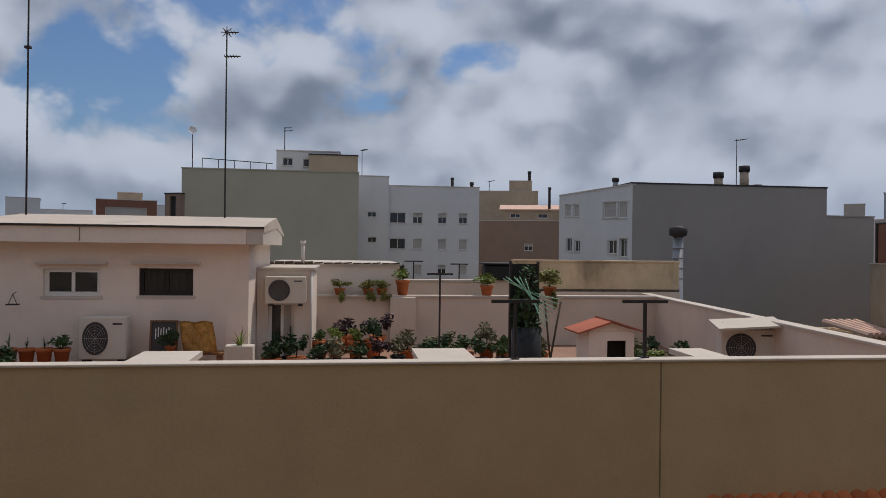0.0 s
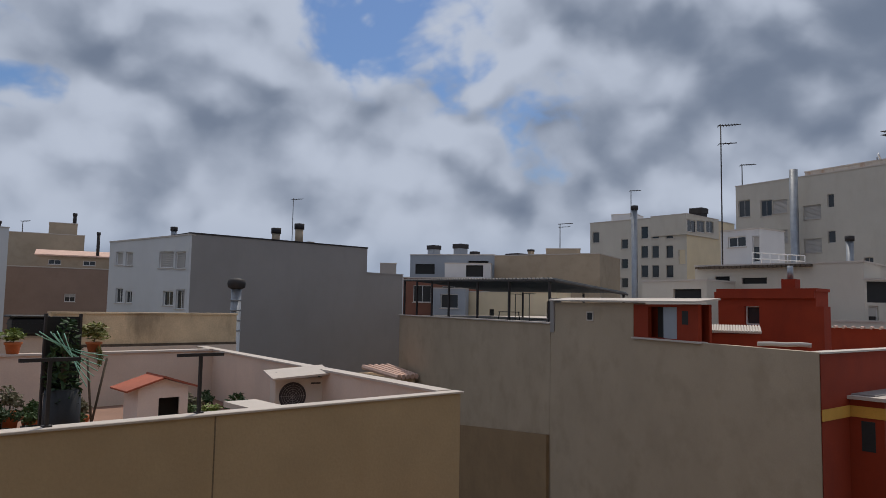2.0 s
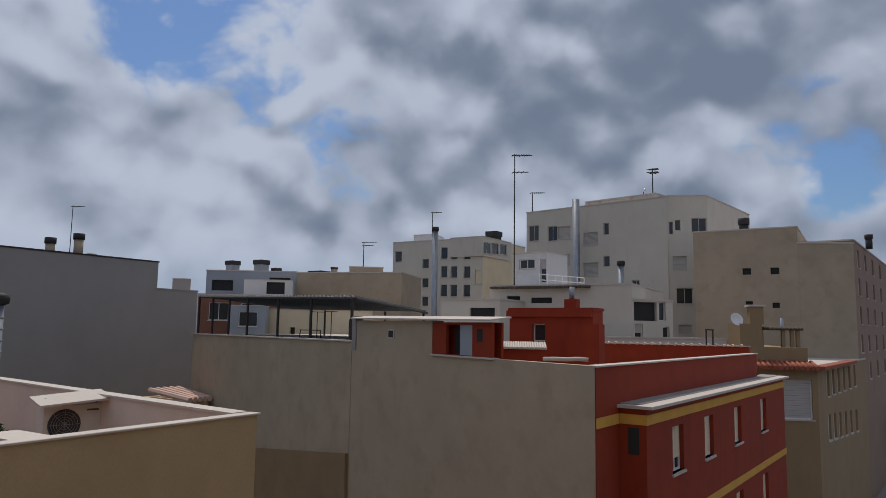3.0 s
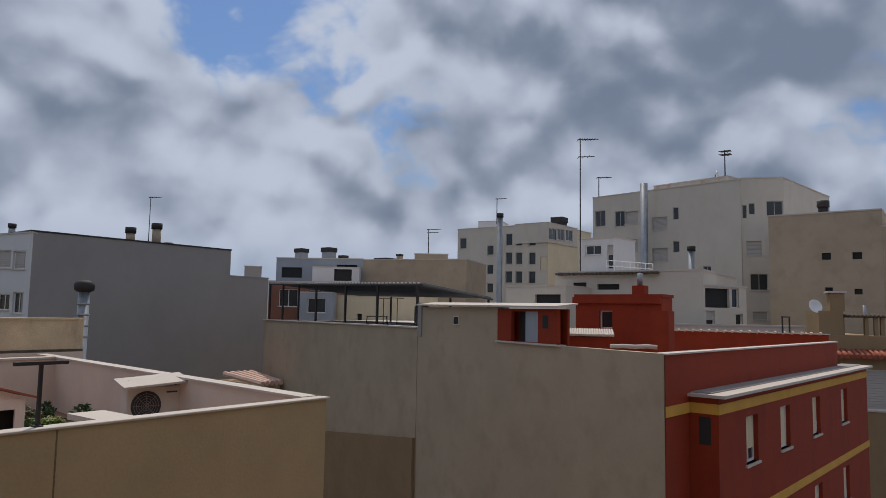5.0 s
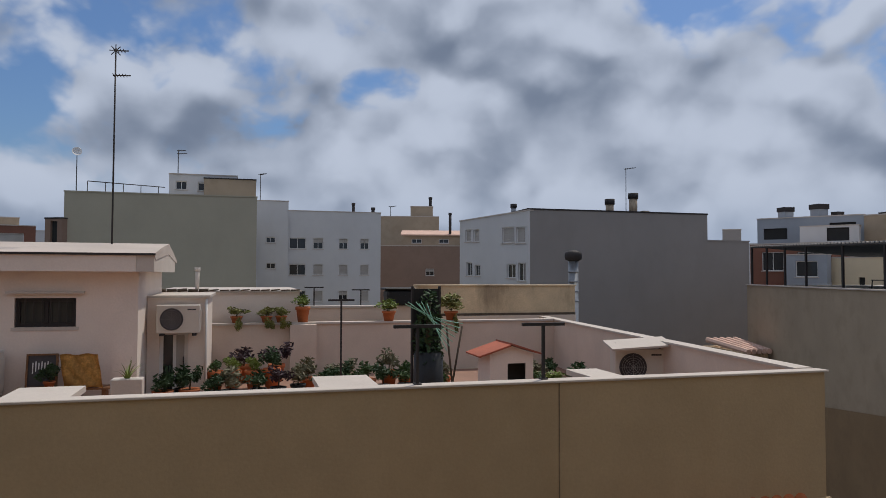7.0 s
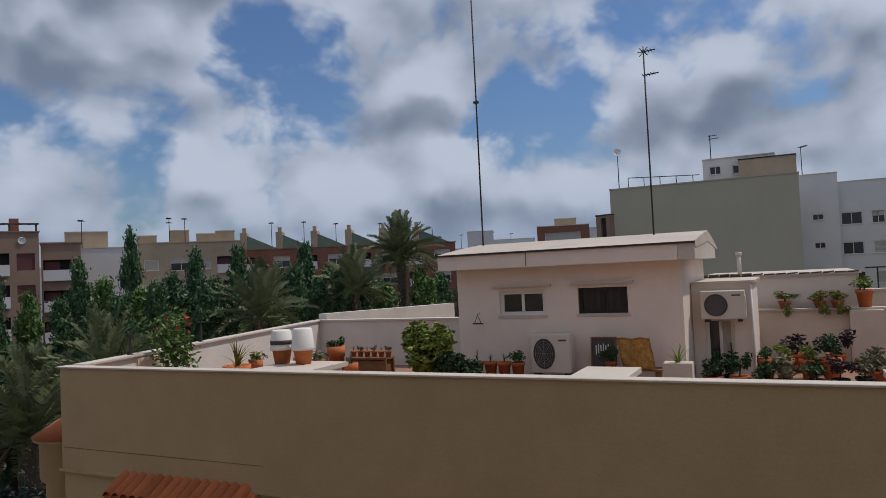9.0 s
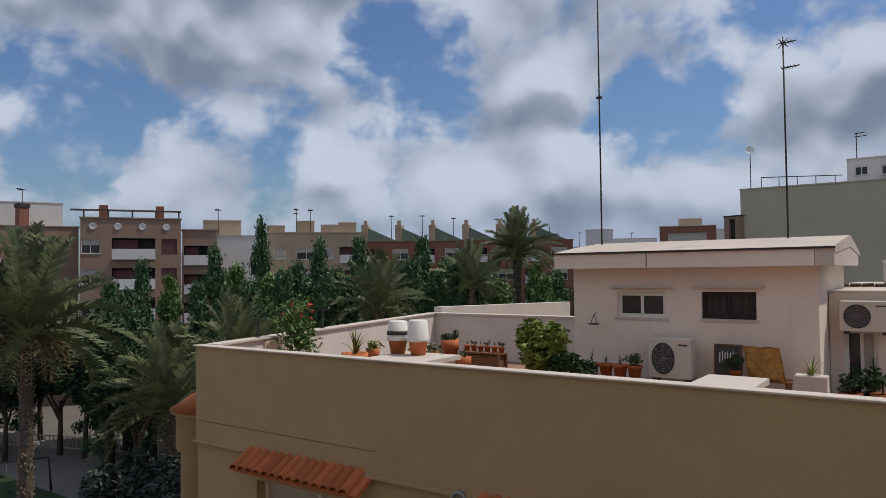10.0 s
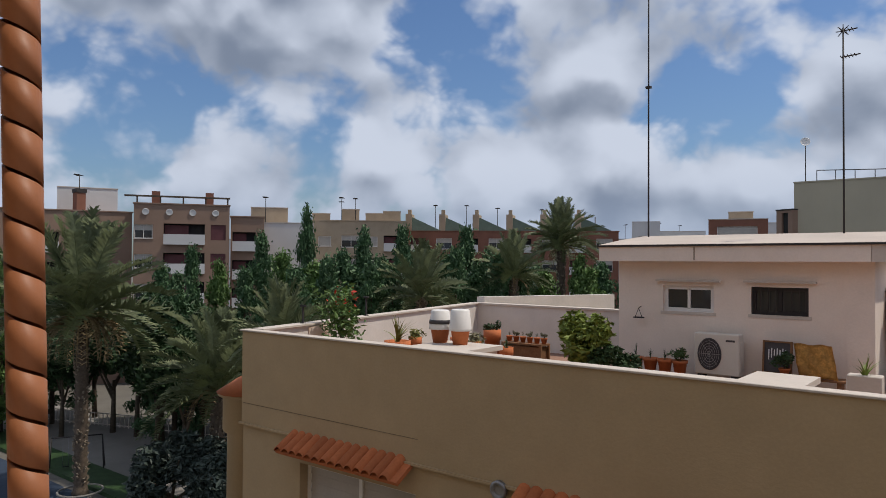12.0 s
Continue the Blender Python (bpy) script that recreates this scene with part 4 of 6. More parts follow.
for u in (-0.4, 0.36):
    for v in (-0.13, 0.13):
        part("leg", box(u - 0.02, u + 0.02, v - 0.02, v + 0.02, 0, 0.68), "wood", rack)
for k in range(6):
    potted(-6.95 + k * 0.14, 10.5, F0 + 0.71, 0.055, 0.1, "cloud" if k % 2 else "blades", 0.07, 0.12, "leafdusty", "small succulent in a tiny clay pot")
for x, y, hh, kind, mat, lab in ((-7.05, 9.6, 0.78, "cloud", "leafdusty", "dusty plant in a tall clay pot"), (-6.35, 9.5, 0.74, "blades", "leafdark", "spiky dark plant in a tall clay pot"),
                                (-7.5, 9.7, 0.8, "blades", "leaf", "grassy plant in a tall clay pot"), (-6.9, 9.0, 0.8, "blades", "leafbright", "light green plant in a tall clay pot"), (-8.1, 9.3, 0.8, "cloud", "leafolive", "olive-green plant in a tall clay pot")):
    potted(x, y, F0, 0.11, hh, kind, 0.2, 0.26, mat, lab)
potted(-7.25, 10.4, F0, 0.15, 0.9, "cloud", 0.16, 0.3, "leafdark", "dark plant in a stacked tall clay pot")
board = thing("picture_board", pose(-2.87, 11.72, F0 + 0.42, -8, 0, 0), "dark framed board with pale leaf pattern leaning on the house", "board")
part("panel", box(-0.2, 0.2, 0, 0.02, 0, 0.48), "acdark", board)
part("frame", frame_ring(0.42, 0.5, 0.025), "wood", board, at=pose(0, -0.02, 0.24))
for k in range(7):
    part("pale_leaf", box(-0.13 + 0.04 * k, -0.115 + 0.04 * k, -0.004, 0.0, 0.2 + 0.03 * (k % 3), 0.36 + 0.02 * (k % 2)), "frame", board)
bs = thing("bench", pose(-2.5, 11.7, F0), "low wooden bench under the board and cloth", "bench")
part("seat", box(-0.7, 0.6, -0.14, 0.16, 0.38, 0.41), "wood", bs)
for u in (-0.6, 0.5):
    part("leg", box(u - 0.03, u + 0.03, -0.1, 0.12, 0, 0.38), "wood", bs)
potted(-2.72, 11.55, F0 + 0.41, 0.08, 0.12, "cloud", 0.2, 0.34, "leafdark", "dark leafy plant before the picture board")
bm = bmesh.new()
nx, nz = 12, 10
grid = [[bm.verts.new((-0.26 + 0.52 * i / nx + 0.10 * (1 - j / nz), -0.12 * (1 - j / nz) + 0.02 * math.sin(i * 1.3 + j), 0.48 * j / nz + 0.01 * math.sin(i * 0.9))) for i in range(nx + 1)] for j in range(nz + 1)]
for j in range(nz):
    for i in range(nx):
        bm.faces.new((grid[j][i], grid[j][i + 1], grid[j + 1][i + 1], grid[j + 1][i])).smooth = True
bmesh.ops.solidify(bm, geom=bm.faces[:], thickness=0.015)
solid("patterned_cloth", bm, "cloth", "brown and yellow patterned cloth draped over the bench", "cloth", m=pose(-2.36, 11.66, F0 + 0.42))
lan = thing("bird_feeder", pose(-5.15, 11.85, EYE - 0.95), "small dark hanging feeder on the house wall", "feeder")
part("tray", box(-0.08, 0.08, -0.06, 0.06, 0, 0.02), "iron", lan)
part("hook", tube((0, 0.12, 0.2), (0, 0, 0.17), 0.006), "iron", lan)
for u in (-0.06, 0.06):
    part("rod", tube((u, 0, 0.02), (0, 0, 0.17), 0.006), "iron", lan)

# ---- buildings around ----


def facade(name, label, a, b, depth, top, mat, wins=(), base=0.0, group="", eave=None, roof_mat="cap", bars=2, frame_mat="frame"):
    """A building whose front runs from a to b in plan, with windows given by bearing, elevation, width, height and style."""
    a, b = Vector(a[:2]), Vector(b[:2])
    d = b - a
    length = d.length
    turn = math.degrees(math.atan2(d.y, d.x))
    d /= length
    t = thing(name, pose(a.x, a.y, base, 0, 0, turn), label, "building", group)
    placed = []
    for az, el, w, h, *style in wins:
        r = Vector((math.sin(radians(az)), math.cos(radians(az))))
        det = d.x * -r.y + r.x * d.y
        u = (-a.x * -r.y + -r.x * a.y) / det if abs(det) > 1e-6 else 0
        k = (a + d * u).length
        placed.append((u, EYE + k * math.tan(radians(el)) - base, w, h, style[0] if style else "pane"))
    holes = [(u - w / 2, u + w / 2, z - h / 2, z + h / 2) for u, z, w, h, s in placed]
    H = EYE + top - base
    part("wall", wall_with(holes, 0, length, 0, H, 0.25), mat, t)
    part("body", box(0, length, 0.2501, depth, 0, H), mat, t)
    part("roof_edge", box(-0.04, length + 0.04, -0.05, depth + 0.05, H, H + 0.1), roof_mat, t)
    for u, z, w, h, s in placed:
        if s == "hole":
            # dark sheet painting the shade within the open hole
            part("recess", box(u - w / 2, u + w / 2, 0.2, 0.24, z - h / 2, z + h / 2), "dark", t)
        else:
            window(t, u, z, w, h, depth=0.12, style=s, bars=bars if w > 0.7 else 1, frame_mat=frame_mat, sill=w > 0.8)
    return t


def flue(x, y, z0, z1, w, label, mat="steel", cap=True, rnd_=True):
    t = thing("chimney", pose(x, y, z0), label, "chimney", "chimneys on the roofs")
    part("shaft", tube((0, 0, 0), (0, 0, z1 - z0), w / 2, n=12) if rnd_ else box(-w / 2, w / 2, -w / 2, w / 2, 0, z1 - z0), mat, t)
    if cap:
        part("cap", tube((0, 0, z1 - z0), (0, 0, z1 - z0 + w * 0.7), w * 0.62, n=12) if rnd_ else box(-w * 0.58, w * 0.58, -w * 0.58, w * 0.58, z1 - z0, z1 - z0 + w * 0.45), "iron", t)
    return t


# grey gable building and its pale side
facade("grey_building", "tall grey rendered building with a blank gable wall", (18.96, 46), (33.36, 46), 10.5, 4.6, "greywall", roof_mat="iron")
facade("grey_annex", "lower blank grey rendered wing of the gable building", (33.37, 46.02), (37.1, 46.1), 9, 2.62, "greywall", roof_mat="greywall")
facade("pale_wing", "pale rendered side of the gable building with shuttered windows", (17.3, 57), (18.93, 45.98), 1.0, 4.5, "bluewhite",
       [(20.75, 3.25, 1.9, 1.15, "shutter"), (21.75, 3.25, 1.3, 1.15, "shutter"), (17.55, 3.2, 1.1, 1.0, "shutter"), (18.2, 3.2, 1.1, 1.0, "shutter"), (17.65, 0.5, 1.1, 1.1), (18.3, 0.4, 1.0, 0.9), (21.0, 0.35, 1.3, 1.0), (21.85, 0.3, 1.1, 1.3)])
flue(26.6, 48.5, EYE + 4.7, EYE + 5.4, 0.6, "short beige chimney with a dark cowl", "beige")
flue(28.6, 48.5, EYE + 4.7, EYE + 5.9, 0.62, "short beige chimney with a dark cowl", "beige")
flue(29.6, 48.5, EYE + 4.7, EYE + 5.0, 0.5, "short beige chimney with a dark cowl", "beige", False, False)
flue(19.4, 50, EYE + 4.6, EYE + 5.1, 0.4, "short grey chimney pipe")
antenna(pose(27.7, 48, EYE + 4.7), 3.5, "one", "television antenna on the grey gable building", 0.03, 1.0)

# white apartment building and the greenish gable beside it
W1 = [(az, el, w, 1.2, s) for el, st in ((2.48, ("pane", "half", "half", "half")), (0.40, ("pane", "shutter", "shutter", "shutter")), (-1.68, ("pane", "shutter", "half", "shutter")))
      for (az, w), s in zip(((3.97, 1.8), (5.57, 1.1), (7.55, 1.0), (9.23, 1.0)), st)]
facade("white_apartments", "white apartment building with rows of small windows", (4.5, 80), (14.85, 80), 14, 7.05, "bluewhite", W1)
facade("white_stair_tower", "white stair tower of the apartment building", (1.0, 79.4), (4.49, 79.4), 14, 8.0, "bluewhite", [(1.9, 2.72, 1.0, 0.6), (1.93, 0.7, 1.0, 0.6), (1.95, -1.4, 1.0, 0.6)])
flue(12.0, 82, EYE + 7.15, EYE + 8.1, 0.35, "thin dark chimney pipe", "iron")
flue(14.3, 82, EYE + 7.15, EYE + 7.6, 0.4, "short dark chimney pipe", "iron")
facade("green_building", "greenish beige building with a blank gable wall", (-13.4, 60), (0.86, 60), 18, 6.3, "greenwall", roof_mat="greenwall")
facade("roof_room", "pale grey roof room with two small windows", (-6.2, 63), (-0.75, 63), 5, 8.35, "bluewhite", [(-4.75, 6.72, 0.9, 0.7), (-3.05, 6.68, 1.1, 0.7)], base=EYE + 6.4)
facade("roof_store", "beige roof store with a dark tiled edge", (-3.4, 62.3), (0.8, 62.3), 4, 8.0, "beige", base=EYE + 6.4, roof_mat="iron")
antenna(pose(-5.6, 64, EYE + 8.45), 2.1, "star", "branched antenna on the roof room", 0.04, 1.2)
antenna(pose(1.5, 80.5, EYE + 8.1), 3.0, "one", "thin television antenna on the white tower", 0.04, 1.2)
antenna(pose(-13.0, 62, EYE + 6.4), 3.3, "dish", "satellite dish on a tall thin mast", 0.04)
rail = thing("roof_railing", pose(-12.0, 61, EYE + 6.4), "dark iron railing along the greenish roof", "railing")
part("top_rail", tube((0, 0, 0.9), (5.7, 0, 0.6), 0.035), "iron", rail)
for k in range(5):
    part("post", tube((1.3 * k, 0, 0), (1.3 * k, 0, 0.9 - 0.06 * k), 0.03), "iron", rail)
facade("side_lean_to", "dark shaded lean-to with a flat overhanging roof", polar(-13.75, 62), polar(-12.7, 61), 5, 4.2, "tan", [(-13.2, 2.9, 0.6, 1.8, "hole")], roof_mat="iron")

# brown house and what stands behind it
facade("brown_house", "plain brown rendered house with one small window", polar(10.53, 92), polar(17.13, 92), 6, 3.75, "tan", [(14.48, 0.25, 1.1, 0.9, "half")])
facade("salmon_house", "salmon house with a pale tiled roof edge", polar(12.33, 101), polar(17.15, 101), 8, 5.6, "beige", [(13.4, 2.75, 1.4, 0.6), (15.6, 2.75, 1.4, 0.6)])
sl = thing("tile_roof", pose(*polar(12.3, 101, EYE + 5.7), 0, 0, -14.7), "pale pinkish sloping tile roof", "roof")
part("slope", prism([(-0.3, -0.4), (8.9, -0.4), (8.9, 3.5), (-0.3, 3.5)], 0, 0.15), "pinktile", sl, at=pose(0, 0, 0, 12, 0, 0))
facade("beige_house", "beige house with roof terraces far behind", polar(10.45, 112), polar(15.2, 112), 8, 9.2, "beige")
facade("beige_roof_room", "small beige roof room far behind", polar(12.9, 113), polar(14.7, 113), 4, 10.9, "beige", base=EYE + 9.3)
antenna(pose(*polar(11.3, 113, EYE + 9.3)), 1.6, "one", "small television antenna on the beige house", 0.05, 1.4)
flue(*polar(14.5, 114)[:2], EYE + 11.0, EYE + 12.2, 0.5, "dark chimney on the roof room", "iron")
flue(*polar(16.1, 101)[:2], EYE + 5.6, EYE + 8.6, 0.4, "thin dark chimney pipe", "iron")
facade("far_house", "distant beige house beyond the gable building", polar(35.6, 120), polar(40, 120), 8, 5.0, "bluewhite")
facade("far_house", "distant pale house beyond the gable building", polar(37.0, 125), polar(38.3, 125), 5, 7.6, "greywall")

# red corner building with its beige party wall
Z = EYE
C0 = (17.4, 6.4)
red = thing("red_building", pose(0, 0, 0), "dark red corner building with yellow bands and beige side", "building")
part("party_wall", prism([(17.4, 6.4), (17.7, 6.4), (23.5, 19.0), (23.2, 19.0)], 0, Z - 0.87), "beige", red, "stained beige party wall")
part("roof", prism([(17.7, 6.4), (35, 5.25), (37, 17), (23.4, 18.9)], 0, Z - 2.0), "beige", red)
part("facade", prism([(17.42, 6.38), (18.9, 6.3), (18.9, 6.55), (17.7, 6.65)], 0, Z - 0.9), "red", red)
part("parapet", prism([(18.9, 6.3), (35, 5.25), (35, 5.5), (18.9, 6.55)], Z - 2.4, Z - 0.9), "red", red)
part("coping", prism([(17.35, 6.33), (35.05, 5.2), (35.05, 5.55), (17.7, 6.7)], Z - 0.9, Z - 0.86), "cap", red, "white coping")
part("back_parapet", prism([(35.2, 5.6), (35.45, 5.6), (35.75, 15.6), (35.5, 15.6)], Z - 2.2, Z - 0.59), "red", red)
part("back_coping", prism([(35.15, 5.56), (35.5, 5.56), (35.8, 15.6), (35.45, 15.6)], Z - 0.59, Z - 0.55), "cap", red)
for k in range(26):
    part("coping_tile", tube((35.02, 5.9 + 0.37 * k, Z - 0.56), (35.3, 5.9 + 0.37 * k, Z - 0.53), 0.06, n=6), "pinktile", red)
BD = math.degrees(math.atan2(-0.0645, 0.998))
bay = part("bay", wall_with([(u - 0.5, u + 0.5, Z - 3.96 - 3 * f, Z - 2.66 - 3 * f) for u in (2.55, 5.7, 9.4, 13.6) for f in range(3)], 0, 17.9, 0, Z - 2.0, 0.3), "red", red, at=pose(18.9, 5.55, 0, 0, 0, BD))
part("bay_side", box(0.0, 17.9, 0.301, 0.95, 0, Z - 2.0), "red", bay)
part("ledge", box(-0.15, 18.1, -0.22, 1.0, Z - 2.0, Z - 1.92), "cap", bay, "white edged slate ledge")
part("ledge_top", box(0.1, 18.0, 0.22, 0.98, Z - 1.92, Z - 1.89), "greywall", bay)
for f in range(3):
    part("band", box(-0.03, 17.95, -0.03, 0.0, Z - 2.42 - 3 * f, Z - 2.16 - 3 * f), "yellow", bay, "yellow painted band")
    part("band_side", box(-0.03, 0.0, 0.0, 0.9, Z - 2.42 - 3 * f, Z - 2.16 - 3 * f), "yellow", bay)
    part("band_wall", prism([(17.4, 6.34), (18.86, 6.26), (18.86, 6.3), (17.4, 6.37)], Z - 2.42 - 3 * f, Z - 2.16 - 3 * f), "yellow", red)
    for u in (2.55, 5.7, 9.4, 13.6):
        window(bay, u, Z - 3.31 - 3 * f, 1.0, 1.3, depth=0.13, style="shutter" if u > 3 else "half", blind="palecream")
part("small_window", box(-0.01, 0.3, 0.2, 0.5, Z - 3.2, Z - 2.5), "dark", bay)
UD = math.degrees(math.atan2(12.6, 5.8))
shed = thing("roof_shed", pose(17.4 + 0.418 * 4.35, 6.4 + 0.908 * 4.35, Z - 0.87, 0, 0, UD), "beige and red roof shed with a thin white sheet roof", "shed")
part("wall", box(3.35, 9.15, -0.5, -0.02, 0, 1.16), "beige", shed)
part("red_wall", wall_with([(1.0, 2.5, 0.05, 1.02)], 0, 3.349, 0, 1.1, 0.12), "red", shed, at=pose(0, -0.15, 0))
part("red_back", box(0, 3.349, -0.5, -0.42, 0, 1.1), "red", shed)
# dark sheet as painted shade in the open doorway
part("doorway", box(1.75, 2.5, -0.41, -0.38, 0.05, 1.02), "dark", shed)
part("door", box(1.0, 1.75, -0.12, -0.08, 0.05, 1.02), "bluepaint", shed, "grey metal door")
part("sill", box(-0.2, 3.3, -0.2, 0.1, -0.02, 0.03), "cap", shed)
part("roof", box(-0.25, 9.3, -0.62, 0.2, 0.0, 0.05), "cap", shed, "thin pale sheet roof", at=pose(0, 0, 1.16, -7, -0.6, 0))
# flat dark patch on the wall, painting a niche's shade
part("niche", box(0.45, 0.75, -0.032, -0.026, 0.5, 0.9), "dark", shed)
part("corner_post", box(9.16, 9.5, -0.3, 0.03, -0.05, 1.35), "greywall", shed)
vw = part("vent_hole", frame_ring(0.46, 0.34, 0.04), "cap", shed, at=pose(6.2, 0.03, 0.66, 0, 0, 180))
# dark plate with the hole's shade in its colour
part("recess", box(-0.19, 0.19, 0.01, 0.045, -0.13, 0.13), "dark", vw)

room = facade("red_stair_room", "dark red stair room with one white-framed window", polar(63.2, 26.5), polar(69.7, 25.2), 1.0, 0.72, "red", [(65.5, -0.15, 0.5, 0.62)], base=Z - 2.0, roof_mat="red")
part("cornice", box(-0.08, 3.2, -0.12, 0.0, 2.5, 2.72), "red", room)
part("chimney_base", box(1.9, 2.35, 0.6, 1.0, 2.82, 3.15), "red", room)
part("pipe", tube((2.12, 0.8, 3.15), (2.12, 0.8, 3.6), 0.1), "steel", room, "metal chimney pipe")
flue(*polar(69.8, 22.6)[:2], Z - 2.0, Z + 0.22, 0.5, "dark red square chimney on the roof", "red", False, False)
mat_roll = thing("rolled_sheet", pose(*polar(67.6, 20.2), 0, 0, -64), "rolled pale sheet lying on the wall top", "roll")
mat_roll.location.z = Z - 0.78
part("roll", pipe_run([(-0.62, 0, 0), (-0.3, 0.02, 0.01), (0.05, -0.01, 0.0), (0.35, 0.03, 0.02), (0.62, 0, 0.0)], 0.06, 10), "cap", mat_roll)
ws = thing("white_sheet_roof", pose(*polar(63.8, 24.0), 0, 0, -63.8), "white corrugated sheet roof of a low lean-to", "roof")
ws.location.z = Z - 0.57
bm = bmesh.new()
for k in range(24):
    add_tube(bm, (-0.92 + k * 0.08, -0.6, 0), (-0.92 + k * 0.08, 0.6, 0.16), 0.045, n=6)
part("sheet", bm, "cap", ws)
part("lean_to", box(-0.95, 0.95, -0.5, 0.6, -1.45, -0.06), "red", ws)
arch = thing("clothes_rack", pose(*polar(78.3, 33, Z - 0.5), 0, 0, 0), "thin dark metal clothes frame on the red roof", "frame")
part("bar", box(-0.7, 0.7, -0.03, 0.03, 0.62, 0.68), "iron", arch)
for u in (-0.65, 0.65):
    part("post", box(u - 0.03, u + 0.03, -0.03, 0.03, 0, 0.62), "iron", arch)

# beige building beside it, with a sheet-roofed pergola
beige = thing("beige_building", pose(0, 0, 0), "beige rendered building with a long blank stained side wall", "building")
part("wall", prism([(23.2, 19.02), (23.5, 19.02), (32.3, 40), (32.0, 40)], 0, Z - 0.58), "beige", beige)
part("coping", prism([(23.12, 19.02), (23.55, 19.02), (32.35, 40.05), (31.92, 40.05)], Z - 0.58, Z - 0.52), "cap", beige)
part("roof", prism([(23.56, 19.02), (45, 19.02), (52, 40), (32.36, 40)], 0, Z - 0.57), "cap", beige, "pale sunlit roof deck")
part("back_parapet", prism([(36.5, 30), (46, 26), (46.1, 26.3), (36.6, 30.3)], Z - 0.57, Z + 0.55), "beige", beige)
bm = bmesh.new()
lo = [bm.verts.new(c) for c in ((23.08, 19.1, 0), (31.85, 40, 0), (31.85, 40, Z - 7.6), (27.4, 29.2, Z - 6.4), (23.08, 19.1, Z - 5.1))]
hi = [bm.verts.new(v.co + Vector((0.12, -0.05, 0))) for v in lo]
bm.faces.new(lo[::-1])
bm.faces.new(hi)
for i in range(5):
    bm.faces.new((lo[i], lo[(i + 1) % 5], hi[(i + 1) % 5], hi[i]))
bmesh.ops.recalc_face_normals(bm, faces=bm.faces)
part("lower_render", bm, "brownrender", beige, "brown lower render")
low = thing("tile_lean_to", pose(0, 0, 0), "low lean-to with a rough pale tiled roof", "lean-to")
part("wall", prism([(28.2, 35.5), (29.8, 35.5), (31.2, 39.6), (28.2, 39.6)], 0, Z - 4.45), "old", low)
for k in range(5):
    part("roof_tile", tube((28.3 + 0.36 * k, 35.3, Z - 4.4), (28.5 + 0.5 * k, 39.4, Z - 4.05), 0.17, n=6), "pinktile", low)
perg = thing("pergola", pose(0, 0, 0), "corrugated sheet pergola on thin posts over a roof terrace", "pergola")
P1, P2, P3, P4 = (Vector(polar(a, d, Z + z)) for a, d, z in ((38.95, 52.5, 2.0), (50.9, 31.6, 1.34), (56.6, 41, 0.97), (46.0, 57, 1.35)))
bm = bmesh.new()
nu, nv = 110, 3
g = []
for i in range(nu + 1):
    f = i / nu
    g.append([bm.verts.new((P1.lerp(P2, f)).lerp(P4.lerp(P3, f), j / nv) + Vector((0, 0, 0.09 * (i % 2)))) for j in range(nv + 1)])
for i in range(nu):
    for j in range(nv):
        bm.faces.new((g[i][j], g[i][j + 1], g[i + 1][j + 1], g[i + 1][j]))
bmesh.ops.solidify(bm, geom=bm.faces[:], thickness=0.03)
part("sheet", bm, "sheet", perg, "grey corrugated sheet")
for f in (0.01, 0.14, 0.28, 0.42, 0.62, 0.80, 0.985):
    p = P1.lerp(P2, f)
    part("post", box(p.x - 0.05, p.x + 0.05, p.y - 0.05, p.y + 0.05, Z - 0.57, p.z - 0.02), "iron", perg)
for f in (0.3, 0.75, 0.98):
    p = P4.lerp(P3, f)
    part("post", box(p.x - 0.05, p.x + 0.05, p.y - 0.05, p.y + 0.05, Z - 0.57, p.z - 0.02), "iron", perg)
# added pale tubes that paint sunlight on the rib tops along the edge
bm = bmesh.new()
for k in range(0, 110, 2):
    p = P1.lerp(P2, (k + 0.5) / 110) + Vector((-0.05, -0.02, 0.03))
    q = P1.lerp(P2, (k + 1.4) / 110) + Vector((-0.05, -0.02, 0.03))
    add_tube(bm, p, q, 0.04, n=5)
part("sheet_edge", bm, "cap", perg, "pale dashes painting sunlight on the rib tops")
frame_table = thing("terrace_table", pose(*polar(47.4, 37.5, Z - 0.57), 0, 0, -47), "dark metal table on the roof deck", "table")
part("top", box(-0.55, 0.55, -0.3, 0.3, 0.4, 0.44), "iron", frame_table)
for u in (-0.5, 0.5):
    for v in (-0.25, 0.25):
        part("leg", tube((u, v, 0.4), (u * 1.1, v, 0), 0.025), "iron", frame_table)
bm = add_tube(bmesh.new(), P1 - Vector((0, 0, 0.06)), P2 - Vector((0, 0, 0.06)), 0.06, n=6)
part("beam", bm, "iron", perg)
bm = add_tube(bmesh.new(), P2 - Vector((0, 0, 0.06)), P3 - Vector((0, 0, 0.06)), 0.06, n=6)
part("beam", bm, "iron", perg)
for az, d in ((47.9, 36.5), (49.0, 35.0)):
    x, y, _ = polar(az, d)
    tee_post(x, y, Z - 0.57, Z + 0.75, 0.9, "dark iron clothes post under the pergola")
# blue and red house behind the pergola
facade("blue_house", "blue-grey house with roof terraces and dark chimneys", polar(39.4, 78), polar(46.2, 76), 8, 5.7, "bluepaint", [(40.6, 3.1, 2.2, 1.1, "hole"), (44.9, 3.3, 2.2, 1.4, "hole")])
facade("beige_row", "long beige rendered house with a stepped parapet", polar(46.2, 75.9), polar(54.5, 72), 8, 5.6, "beige")
